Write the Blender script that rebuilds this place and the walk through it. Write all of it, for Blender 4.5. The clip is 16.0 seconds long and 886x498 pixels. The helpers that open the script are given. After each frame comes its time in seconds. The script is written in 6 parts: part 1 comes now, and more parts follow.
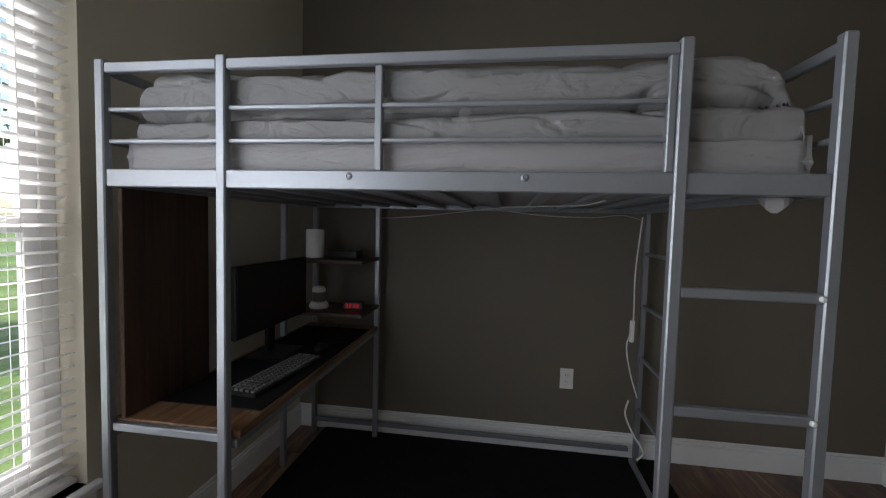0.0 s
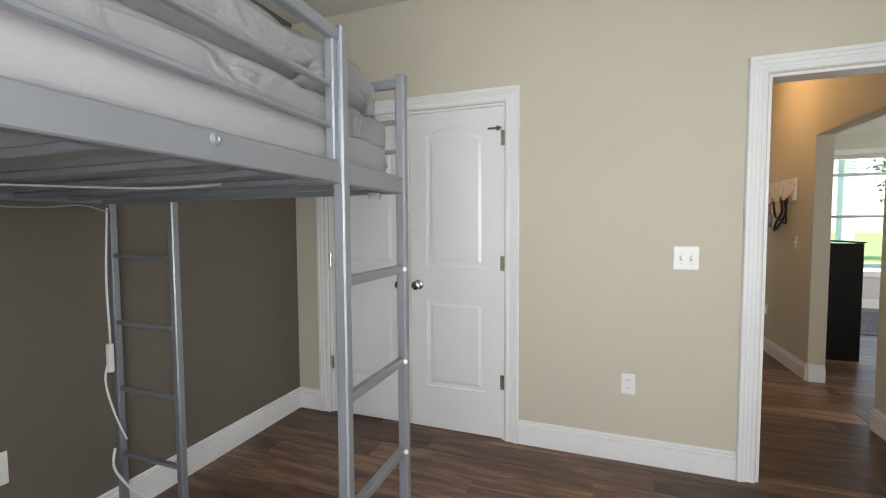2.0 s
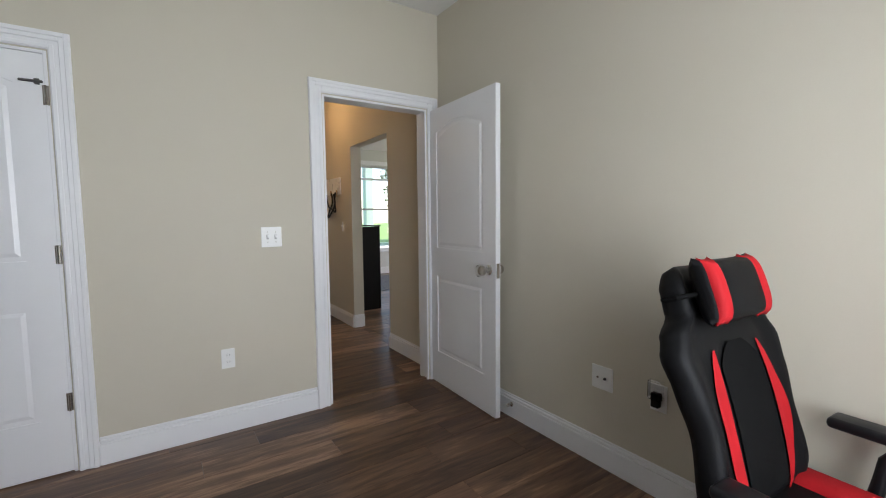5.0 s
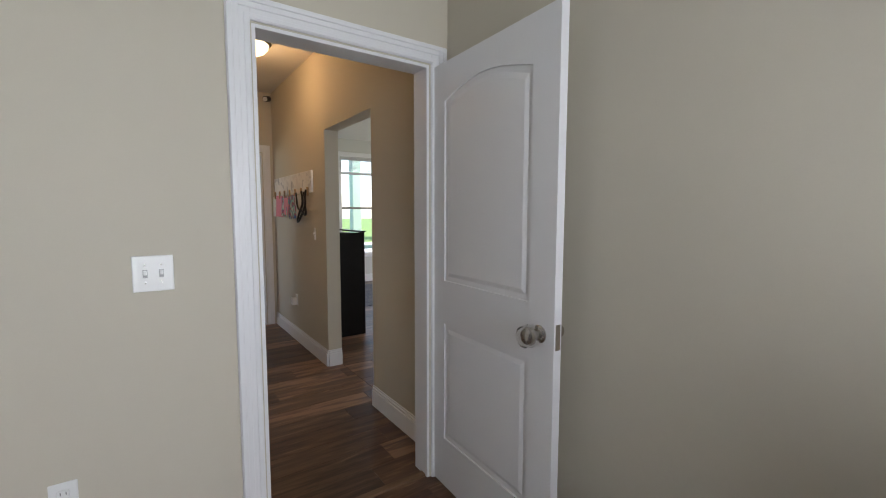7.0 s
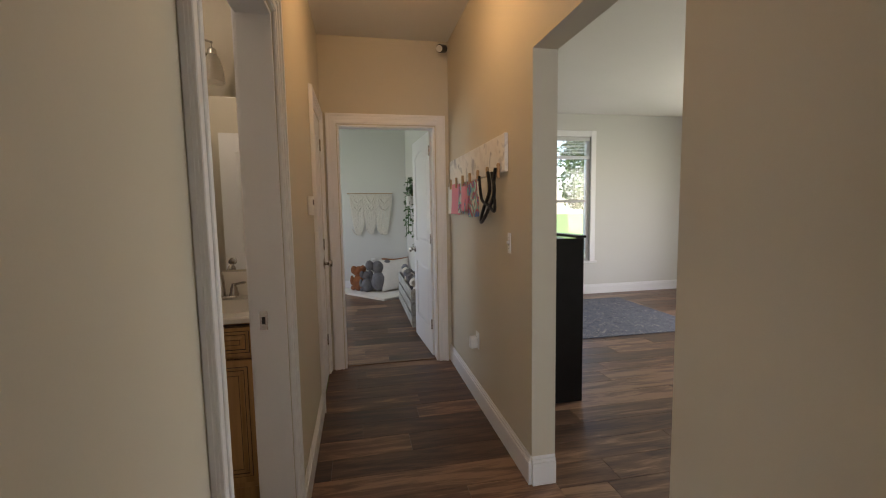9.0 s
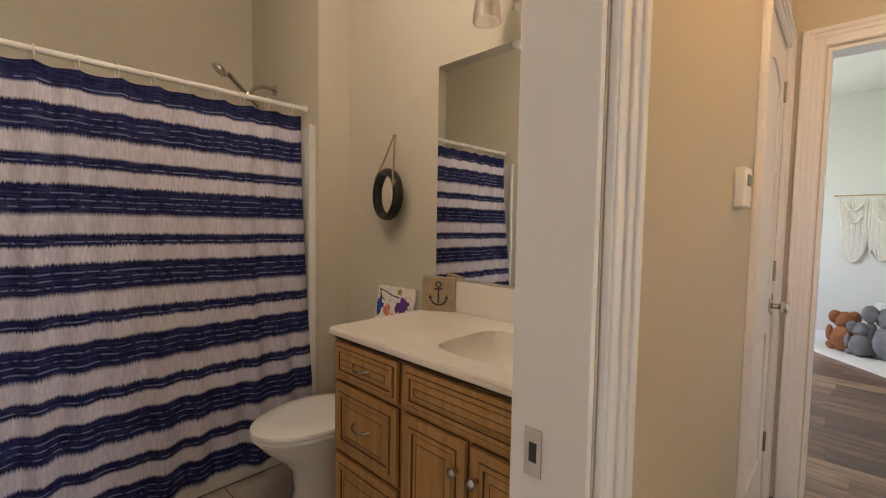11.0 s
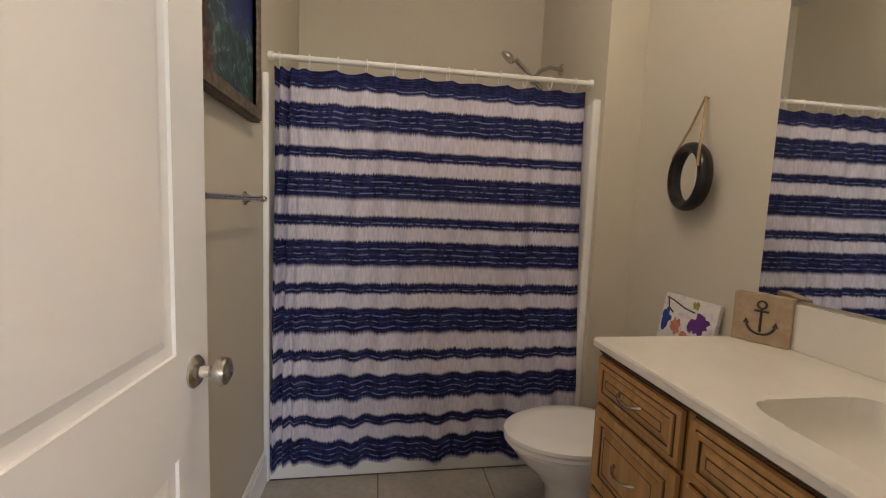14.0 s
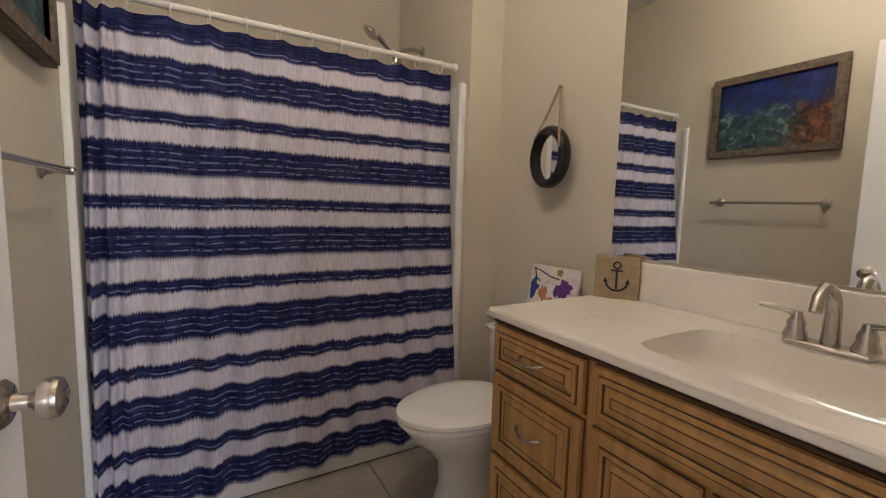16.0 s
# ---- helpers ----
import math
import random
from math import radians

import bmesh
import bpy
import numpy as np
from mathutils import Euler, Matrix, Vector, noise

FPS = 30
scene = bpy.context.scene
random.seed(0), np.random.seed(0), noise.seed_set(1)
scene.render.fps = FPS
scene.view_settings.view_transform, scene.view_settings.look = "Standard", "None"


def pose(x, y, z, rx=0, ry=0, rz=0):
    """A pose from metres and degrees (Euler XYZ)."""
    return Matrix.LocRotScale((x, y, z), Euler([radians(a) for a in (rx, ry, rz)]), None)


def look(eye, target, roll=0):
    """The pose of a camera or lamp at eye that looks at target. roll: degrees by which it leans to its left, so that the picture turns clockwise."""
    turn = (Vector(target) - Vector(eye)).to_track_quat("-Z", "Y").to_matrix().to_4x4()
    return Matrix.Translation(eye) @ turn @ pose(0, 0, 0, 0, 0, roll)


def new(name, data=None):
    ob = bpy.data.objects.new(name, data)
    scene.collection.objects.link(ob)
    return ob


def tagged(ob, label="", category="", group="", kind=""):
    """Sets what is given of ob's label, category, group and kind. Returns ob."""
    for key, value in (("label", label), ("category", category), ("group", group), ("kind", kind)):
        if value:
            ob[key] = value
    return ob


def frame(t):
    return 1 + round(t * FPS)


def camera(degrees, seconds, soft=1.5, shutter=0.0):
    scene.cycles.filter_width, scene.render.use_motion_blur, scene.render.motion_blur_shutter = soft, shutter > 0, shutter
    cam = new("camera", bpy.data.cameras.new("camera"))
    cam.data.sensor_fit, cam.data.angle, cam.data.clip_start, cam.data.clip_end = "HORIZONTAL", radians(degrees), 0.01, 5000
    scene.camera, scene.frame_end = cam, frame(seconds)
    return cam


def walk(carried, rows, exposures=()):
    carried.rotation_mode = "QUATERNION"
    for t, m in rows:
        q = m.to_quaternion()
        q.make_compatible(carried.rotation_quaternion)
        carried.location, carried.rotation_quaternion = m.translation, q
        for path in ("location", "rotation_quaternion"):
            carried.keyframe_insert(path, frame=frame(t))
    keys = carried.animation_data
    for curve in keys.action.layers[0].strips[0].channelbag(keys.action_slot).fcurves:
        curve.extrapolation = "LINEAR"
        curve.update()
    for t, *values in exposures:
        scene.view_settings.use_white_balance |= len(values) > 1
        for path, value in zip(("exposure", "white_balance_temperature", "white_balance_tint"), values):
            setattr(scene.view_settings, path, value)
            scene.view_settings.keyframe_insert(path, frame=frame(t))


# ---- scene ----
cam = camera(92.7, 16.0, 1.1)
PATH = [
    (0, (0.014, 0.273, 1.331), (-0.284, 2.247, 1.216), 1.5),
    (0.5, (-0.1, 0.486, 1.338), (0.162, 2.466, 1.234), 1.0),
    (1, (-0.205, 0.666, 1.345), (0.721, 2.436, 1.252), 0.8),
    (1.5, (-0.343, 0.764, 1.343), (1.183, 2.054, 1.249), 0.2),
    (2, (-0.451, 0.787, 1.315), (1.428, 1.464, 1.209), -0.3),
    (2.5, (-0.499, 0.831, 1.313), (1.495, 0.934, 1.2), -0.6),
    (3, (-0.535, 0.915, 1.304), (1.439, 0.622, 1.183), -0.5),
    (3.5, (-0.599, 0.953, 1.29), (1.319, 0.403, 1.162), -0.6),
    (4, (-0.644, 0.935, 1.27), (1.154, 0.07, 1.134), -0.7),
    (4.5, (-0.672, 0.907, 1.235), (1.029, -0.136, 1.106), -0.8),
    (4.7, (-0.677, 0.914, 1.24), (0.992, -0.179, 1.1), -0.9),
    (7, (0.33, 0.345, 1.349), (1.965, -0.795, 1.179), 0.1),
    (7.5, (0.771, 0.152, 1.358), (2.477, -0.877, 1.185), 0.0),
    (8, (1.227, -0.045, 1.358), (3.021, -0.91, 1.183), -0.0),
    (8.2, (1.396, -0.11, 1.376), (3.218, -0.912, 1.185), -0.2),
    (10.3, (2.909, -0.125, 1.256), (4.767, 0.61, 1.16), 0.2),
    (10.5, (3.001, -0.107, 1.258), (4.767, 0.826, 1.158), 0.5),
    (10.7, (3.082, -0.13, 1.256), (4.721, 1.012, 1.152), 0.6),
    (11, (3.176, -0.073, 1.262), (4.62, 1.305, 1.147), 0.9),
    (11.5, (3.3, 0.041, 1.273), (4.421, 1.691, 1.126), 1.1),
    (12, (3.375, 0.089, 1.268), (4.15, 1.924, 1.093), 1.5),
    (12.5, (3.435, 0.088, 1.269), (3.827, 2.039, 1.07), 1.6),
    (13, (3.435, 0.072, 1.265), (3.647, 2.05, 1.056), 1.8),
    (13.5, (3.398, 0.08, 1.262), (3.565, 2.062, 1.05), 2.0),
    (14, (3.34, 0.116, 1.256), (3.649, 2.083, 1.06), 2.2),
    (14.5, (3.302, 0.127, 1.238), (3.803, 2.054, 1.047), 2.0),
    (15, (3.295, 0.179, 1.221), (3.96, 2.057, 1.035), 1.9),
    (15.5, (3.288, 0.246, 1.204), (4.16, 2.036, 1.018), 1.7),
    (16, (3.227, 0.233, 1.192), (4.221, 1.957, 0.991), 1.5),
]
EXPOSURES = [(0.0, 0.85, 6600, 13), (0.25, 1.55, 7000, 12), (0.5, 2.4, 7250, 12), (1.0, 2.45, 7200, 12), (1.5, 2.3, 7000, 12), (2.5, 2.2, 6850, 12), (4.7, 1.95, 6450, 13),
             (7.0, 1.82, 6450, 15), (8.2, 1.82, 6700, 15), (10.3, 2.95, 6900, 17), (11.5, 3.3, 6600, 14), (12.5, 3.32, 6500, 13), (14.5, 3.3, 6150, 13), (16.0, 3.34, 6050, 13)]
walk(cam, [(t, look(eye, target, roll)) for t, eye, target, roll in PATH], EXPOSURES)

# ---- light ----
world = bpy.data.worlds.new("world")
scene.world = world
world.use_nodes = True
wn = world.node_tree.nodes
sky = wn.new("ShaderNodeTexSky")
sky.sky_type = 'NISHITA'
sky.sun_disc = False
sky.sun_elevation = radians(50)
sky.sun_rotation = radians(236)
world.node_tree.links.new(sky.outputs[0], wn["Background"].inputs[0])
wn["Background"].inputs[1].default_value = 0.15
sun_data = bpy.data.lights.new("sun", 'SUN')
sun_data.energy, sun_data.angle, sun_data.color = 2.5, radians(0.5), (1.0, 0.95, 0.88)
sun_ob = new("sun", sun_data)
sun_ob.matrix_world = look((-7.5, -5, 14), (0, 0, 0))


def area(name, eye, target, w, h, power, color):
    d = bpy.data.lights.new(name, 'AREA')
    d.shape, d.size, d.size_y, d.energy, d.color = 'RECTANGLE', w, h, power, color
    ob = new(name, d)
    ob.matrix_world = look(eye, target)
    return ob


def bulb(name, place, power, color, radius=0.04):
    d = bpy.data.lights.new(name, 'POINT')
    d.energy, d.color, d.shadow_soft_size = power, color, radius
    ob = new(name, d)
    ob.location = place
    return ob


DAY = (0.85, 0.925, 1.0)
WARM = (1.0, 0.59, 0.26)
# Added lamp on the room side of the blinds, in place of sky light
area("bedroom_window_light", (-1.275, 0.28, 1.35), (2, 1.35, 1.15), 1.5, 1.55, 15.5, DAY)
area("nursery_window_light", (7.9, 1.92, 1.5), (7.9, -1, 1.0), 1.5, 1.4, 5.8, (0.90, 0.95, 1.0))
# Added fill lamp in an unseen, made-up opening of the living room's south wall
area("living_fill_light", (5.2, -5.4, 1.5), (5.2, 0, 1.2), 2.4, 1.6, 15, (1.0, 0.97, 0.92))
bulb("hall_bulb", (4.15, -0.40, 2.60), 2.35, WARM, 0.09)
bulb("bath_bulb", (3.62, 1.02, 2.58), 1.92, (1.0, 0.86, 0.71), 0.08)


# ---- materials ----
def principled(name):
    m = bpy.data.materials.new(name)
    m.use_nodes = True
    nt = m.node_tree
    return m, nt, nt.nodes["Principled BSDF"]


def node(nt, kind, **kw):
    n = nt.nodes.new(kind)
    for k, v in kw.items():
        n.inputs[k].default_value = v
    return n


def coords(nt, scale=(1, 1, 1)):
    tc = nt.nodes.new("ShaderNodeTexCoord")
    mp = nt.nodes.new("ShaderNodeMapping")
    mp.inputs["Scale"].default_value = scale
    nt.links.new(tc.outputs["Object"], mp.inputs[0])
    return mp.outputs[0]


def ramp(nt, src, stops):
    r = nt.nodes.new("ShaderNodeValToRGB")
    while len(r.color_ramp.elements) < len(stops):
        r.color_ramp.elements.new(0.5)
    for e, (p, c) in zip(r.color_ramp.elements, stops):
        e.position, e.color = p, (*c, 1)
    nt.links.new(src, r.inputs[0])
    return r.outputs[0]


def bump(nt, bsdf, src, strength, dist):
    b = node(nt, "ShaderNodeBump", Strength=strength, Distance=dist)
    nt.links.new(src, b.inputs["Height"])
    nt.links.new(b.outputs[0], bsdf.inputs["Normal"])


def surface(name, color, rough=0.5, metal=0.0, var=0.06, big=1.5, fine=60.0, relief=0.1, depth=0.002, stretch=(1, 1, 1), coat=0.0, spec=0.5):
    """A plain material with variation at two scales and fine relief."""
    m, nt, b = principled(name)
    co = coords(nt, stretch)
    n1 = node(nt, "ShaderNodeTexNoise", Scale=big, Detail=5.0)
    n2 = node(nt, "ShaderNodeTexNoise", Scale=fine, Detail=4.0)
    nt.links.new(co, n1.inputs["Vector"])
    nt.links.new(co, n2.inputs["Vector"])
    mix = nt.nodes.new("ShaderNodeMath")
    mix.operation = 'MULTIPLY_ADD'
    mix.inputs[1].default_value = 0.35
    nt.links.new(n2.outputs[0], mix.inputs[0])
    half = nt.nodes.new("ShaderNodeMath")
    half.operation = 'MULTIPLY'
    half.inputs[1].default_value = 0.65
    nt.links.new(n1.outputs[0], half.inputs[0])
    nt.links.new(half.outputs[0], mix.inputs[2])
    lo = tuple(max(0, c * (1 - var)) for c in color)
    hi = tuple(min(1, c * (1 + var)) for c in color)
    nt.links.new(ramp(nt, mix.outputs[0], [(0.3, lo), (0.7, hi)]), b.inputs["Base Color"])
    rr = nt.nodes.new("ShaderNodeMapRange")
    rr.inputs["To Min"].default_value, rr.inputs["To Max"].default_value = max(0.02, rough * 0.85), min(1, rough * 1.15)
    nt.links.new(n1.outputs[0], rr.inputs[0])
    nt.links.new(rr.outputs[0], b.inputs["Roughness"])
    b.inputs["Metallic"].default_value = metal
    b.inputs["Coat Weight"].default_value = coat
    b.inputs["Specular IOR Level"].default_value = spec
    bump(nt, b, n2.outputs[0], relief, depth)
    return m


def flooring(name):
    """Dark brown plank with long grain; each plank has its own tone."""
    m, nt, b = principled(name)
    oi = nt.nodes.new("ShaderNodeObjectInfo")
    tc = nt.nodes.new("ShaderNodeTexCoord")
    off = nt.nodes.new("ShaderNodeVectorMath")
    off.operation = 'MULTIPLY_ADD'
    off.inputs[1].default_value = (1, 1, 1)
    sc = nt.nodes.new("ShaderNodeVectorMath")
    sc.operation = 'SCALE'
    sc.inputs[0].default_value = (13, 29, 7)
    nt.links.new(oi.outputs["Random"], sc.inputs["Scale"])
    nt.links.new(tc.outputs["Object"], off.inputs[0])
    nt.links.new(sc.outputs[0], off.inputs[2])
    mp = nt.nodes.new("ShaderNodeMapping")
    mp.inputs["Scale"].default_value = (14, 1.6, 1)
    nt.links.new(off.outputs[0], mp.inputs[0])
    n1 = node(nt, "ShaderNodeTexNoise", Scale=1.3, Detail=7.0, Roughness=0.62, Distortion=0.6)
    nt.links.new(mp.outputs[0], n1.inputs["Vector"])
    mp2 = nt.nodes.new("ShaderNodeMapping")
    mp2.inputs["Scale"].default_value = (90, 5, 1)
    nt.links.new(off.outputs[0], mp2.inputs[0])
    n2 = node(nt, "ShaderNodeTexNoise", Scale=1.5, Detail=5.0)
    nt.links.new(mp2.outputs[0], n2.inputs["Vector"])
    add = nt.nodes.new("ShaderNodeMath")
    add.operation = 'MULTIPLY_ADD'
    add.inputs[1].default_value = 0.3
    nt.links.new(n2.outputs[0], add.inputs[0])
    nt.links.new(n1.outputs[0], add.inputs[2])
    tone = nt.nodes.new("ShaderNodeMath")
    tone.operation = 'MULTIPLY_ADD'
    tone.inputs[1].default_value = 0.30
    nt.links.new(oi.outputs["Random"], tone.inputs[0])
    nt.links.new(add.outputs[0], tone.inputs[2])
    nt.links.new(ramp(nt, tone.outputs[0], [(0.46, (0.016, 0.008, 0.005)), (0.66, (0.066, 0.034, 0.021)), (0.86, (0.15, 0.082, 0.049)), (1.0, (0.30, 0.18, 0.112))]), b.inputs["Base Color"])
    rr = nt.nodes.new("ShaderNodeMapRange")
    rr.inputs["To Min"].default_value, rr.inputs["To Max"].default_value = 0.3, 0.5
    nt.links.new(n1.outputs[0], rr.inputs[0])
    nt.links.new(rr.outputs[0], b.inputs["Roughness"])
    bump(nt, b, n2.outputs[0], 0.12, 0.001)
    return m


def cane(name, dark, light, along, rough=0.45):
    """Wood with straight grain along one axis (0, 1 or 2)."""
    m, nt, b = principled(name)
    s = [30, 30, 30]
    s[along] = 1.6
    co = coords(nt, s)
    n1 = node(nt, "ShaderNodeTexNoise", Scale=1.4, Detail=6.0, Distortion=0.4)
    nt.links.new(co, n1.inputs["Vector"])
    co2 = coords(nt, (2, 2, 2))
    n2 = node(nt, "ShaderNodeTexNoise", Scale=1.2, Detail=3.0)
    nt.links.new(co2, n2.inputs["Vector"])
    add = nt.nodes.new("ShaderNodeMath")
    add.operation = 'MULTIPLY_ADD'
    add.inputs[1].default_value = 0.35
    nt.links.new(n2.outputs[0], add.inputs[0])
    nt.links.new(n1.outputs[0], add.inputs[2])
    nt.links.new(ramp(nt, add.outputs[0], [(0.45, dark), (0.9, light)]), b.inputs["Base Color"])
    b.inputs["Roughness"].default_value = rough
    bump(nt, b, n1.outputs[0], 0.12, 0.001)
    return m


def curtain_cloth():
    """White cloth with woven navy bands: a wide one and a thin one in each repeat, with frayed edges."""
    m, nt, b = principled("striped_curtain_cloth")
    L = nt.links.new
    tc = nt.nodes.new("ShaderNodeTexCoord")
    sep = nt.nodes.new("ShaderNodeSeparateXYZ")
    L(tc.outputs["UV"], sep.inputs[0])

    def noise_at(scale, size, detail=3.0):
        mp = nt.nodes.new("ShaderNodeMapping")
        mp.inputs["Scale"].default_value = scale
        L(tc.outputs["UV"], mp.inputs[0])
        n = node(nt, "ShaderNodeTexNoise", Scale=size, Detail=detail)
        L(mp.outputs[0], n.inputs["Vector"])
        return n.outputs[0]

    def math(op, a, c, d=None):
        n = nt.nodes.new("ShaderNodeMath")
        n.operation = op
        for i, v in enumerate((a, c, d)):
            if v is None:
                continue
            if isinstance(v, (int, float)):
                n.inputs[i].default_value = v
            else:
                L(v, n.inputs[i])
        return n.outputs[0]

    fray = noise_at((260, 4.0, 1), 1.0, 7.0)
    slow = noise_at((2.5, 0.6, 1), 1.0, 2.0)
    u = math('MULTIPLY_ADD', math('SUBTRACT', slow, 0.5), 0.022, sep.outputs[1])
    v = math('MULTIPLY_ADD', math('SUBTRACT', fray, 0.5), 0.034, u)

    def phase(h):
        """Share of the 0.304 m repeat, counted down from a wide band's upper edge."""
        return math('FRACT', math('DIVIDE', math('SUBTRACT', 1.692 + 0.304 * 4, h), 0.304), 0)

    W, K = (1, 1, 1), (0, 0, 0)
    band = ramp(nt, phase(v), [(0.0, W), (0.335, W), (0.395, K), (0.595, K), (0.63, W), (0.755, W), (0.79, K), (0.965, K), (1.0, W)])
    hem = math('GREATER_THAN', v, 1.783)
    band = math('MAXIMUM', band, hem)
    # rows of pale weft dashes: three in a wide band, one in a narrow one
    rows = ramp(nt, phase(u), [(0.0, K), (0.085, K), (0.10, W), (0.115, K), (0.17, K), (0.185, W), (0.20, K), (0.255, K), (0.27, W), (0.285, K), (0.70, K), (0.715, W), (0.73, K)])
    dash = noise_at((26, 24, 1), 1.0, 3.0)
    streak = math('MULTIPLY', rows, math('MULTIPLY_ADD', math('GREATER_THAN', dash, 0.49), 0.8, 0.15))
    faint = math('MULTIPLY', math('GREATER_THAN', noise_at((9, 210, 1), 1.0, 1.5), 0.58), 0.10)
    dark = ramp(nt, noise_at((46, 10, 1), 1.0, 4.0), [(0.3, (0.006, 0.007, 0.034)), (0.7, (0.019, 0.023, 0.105))])
    navy = nt.nodes.new("ShaderNodeMixRGB")
    L(math('MAXIMUM', math('MULTIPLY', streak, 0.75), faint), navy.inputs[0])
    L(dark, navy.inputs[1])
    navy.inputs[2].default_value = (0.26, 0.31, 0.48, 1)
    white = ramp(nt, noise_at((90, 20, 1), 1.0, 3.0), [(0.25, (0.44, 0.415, 0.49)), (0.75, (0.65, 0.62, 0.71))])
    mix = nt.nodes.new("ShaderNodeMixRGB")
    L(band, mix.inputs[0])
    L(white, mix.inputs[1])
    L(navy.outputs[0], mix.inputs[2])
    L(mix.outputs[0], b.inputs["Base Color"])
    b.inputs["Roughness"].default_value = 0.85
    b.inputs["Specular IOR Level"].default_value = 0.15
    bump(nt, b, noise_at((700, 700, 1), 1.0, 2.0), 0.15, 0.0006)
    return m


def patches(name, colors, size, rough=0.8, stretch=(1, 1, 1), distort=1.5):
    """A painting-like material: loose patches of the colours given."""
    m, nt, b = principled(name)
    n1 = node(nt, "ShaderNodeTexNoise", Scale=size, Detail=5.0, Distortion=distort)
    nt.links.new(coords(nt, stretch), n1.inputs["Vector"])
    k = len(colors)
    nt.links.new(ramp(nt, n1.outputs[0], [(0.37 + 0.27 * i / max(1, k - 1), c) for i, c in enumerate(colors)]), b.inputs["Base Color"])
    b.inputs["Roughness"].default_value = rough
    bump(nt, b, n1.outputs[0], 0.3, 0.002)
    return m


def glass(name, rough=0.0, tint=(1, 1, 1)):
    m, nt, b = principled(name)
    b.inputs["Base Color"].default_value = (*tint, 1)
    b.inputs["Roughness"].default_value = rough
    b.inputs["Transmission Weight"].default_value = 1.0
    b.inputs["IOR"].default_value = 1.45
    return m


def glow(name, color, strength, base=(0.8, 0.8, 0.8)):
    m, nt, b = principled(name)
    b.inputs["Base Color"].default_value = (*base, 1)
    b.inputs["Emission Color"].default_value = (*color, 1)
    b.inputs["Emission Strength"].default_value = strength
    return m


PAINT = surface("greige_wall_paint", (0.585, 0.540, 0.445), 0.62, var=0.02, big=0.7, fine=220, relief=0.12, depth=0.0012, spec=0.3)
ACCENT = surface("dark_taupe_wall_paint", (0.158, 0.138, 0.112), 0.6, var=0.06, big=0.8, fine=220, relief=0.12, depth=0.0012, spec=0.25)
PALE = surface("pale_grey_wall_paint", (0.63, 0.625, 0.595), 0.62, var=0.02, big=0.7, fine=220, relief=0.1, depth=0.001)
CEIL = surface("white_ceiling_paint", (0.74, 0.73, 0.70), 0.8, var=0.03, big=2, fine=90, relief=0.3, depth=0.002)
TRIM = surface("white_semi_gloss_paint", (0.80, 0.80, 0.81), 0.32, var=0.015, big=2, fine=120, relief=0.03, depth=0.0006)
PLATE = surface("white_plastic", (0.82, 0.82, 0.80), 0.3, var=0.02, big=8, fine=200, relief=0.02, depth=0.0003)
# Grey of the thin cables; also paints the shade round switch toggles
CABLESHADEGREY = surface("pale_grey_cable_and_slot_shade", (0.42, 0.42, 0.41), 0.5, var=0.05)
SLOT = surface("dark_slot", (0.03, 0.03, 0.03), 0.6, var=0.1)
STEEL = surface("silver_painted_steel", (0.30, 0.315, 0.345), 0.40, metal=0.55, var=0.06, big=6, fine=160, relief=0.05, depth=0.0005)
NICKEL = surface("brushed_nickel", (0.56, 0.53, 0.49), 0.24, metal=1.0, var=0.06, big=15, fine=250, relief=0.04, depth=0.0003)
DARKMETAL = surface("dark_hinge_metal", (0.16, 0.155, 0.15), 0.4, metal=0.9, var=0.1, big=20)


def creased(m, stretch, size, dist):
    """Adds the wrinkles of worn cloth to a material's relief."""
    nt = m.node_tree
    bsdf = nt.nodes["Principled BSDF"]
    n = node(nt, "ShaderNodeTexNoise", Scale=size, Detail=3.0, Roughness=0.45, Distortion=1.6)
    nt.links.new(coords(nt, stretch), n.inputs["Vector"])
    b = node(nt, "ShaderNodeBump", Strength=0.75, Distance=dist)
    old = bsdf.inputs["Normal"].links[0].from_socket
    nt.links.new(n.outputs[0], b.inputs["Height"])
    nt.links.new(old, b.inputs["Normal"])
    nt.links.new(b.outputs[0], bsdf.inputs["Normal"])


BEDCLOTH = surface("grey_bed_linen", (0.25, 0.243, 0.248), 0.9, var=0.04, big=5, fine=420, relief=0.25, depth=0.0008)
BEDCLOTH.node_tree.nodes["Principled BSDF"].inputs["Specular IOR Level"].default_value = 0.1
SHEET = surface("white_sheet_cotton", (0.315, 0.305, 0.312), 0.9, var=0.03, big=5, fine=420, relief=0.2, depth=0.0008)
creased(BEDCLOTH, (1.2, 1.0, 2.0), 6.0, 0.018)
creased(SHEET, (0.8, 1.0, 2.8), 4.0, 0.014)
BLACKCLOTH = surface("charcoal_rug_pile", (0.013, 0.013, 0.014), 0.95, var=0.4, big=9, fine=500, relief=0.8, depth=0.004, spec=0.1)
BLACK = surface("black_plastic", (0.012, 0.012, 0.013), 0.35, var=0.15, big=12, fine=200, relief=0.05, depth=0.0005, spec=0.25)
SCREEN = surface("black_screen", (0.006, 0.006, 0.007), 0.34, var=0.1, relief=0.0)
DESKMAT = surface("black_desk_mat", (0.012, 0.012, 0.013), 0.8, var=0.2, fine=500, relief=0.3, depth=0.001, spec=0.1)
KEYCAP = surface("grey_keycap", (0.13, 0.13, 0.13), 0.5, var=0.1)
DESKWOOD = cane("striped_brown_desk_wood", (0.06, 0.028, 0.014), (0.33, 0.18, 0.09), 1, 0.4)
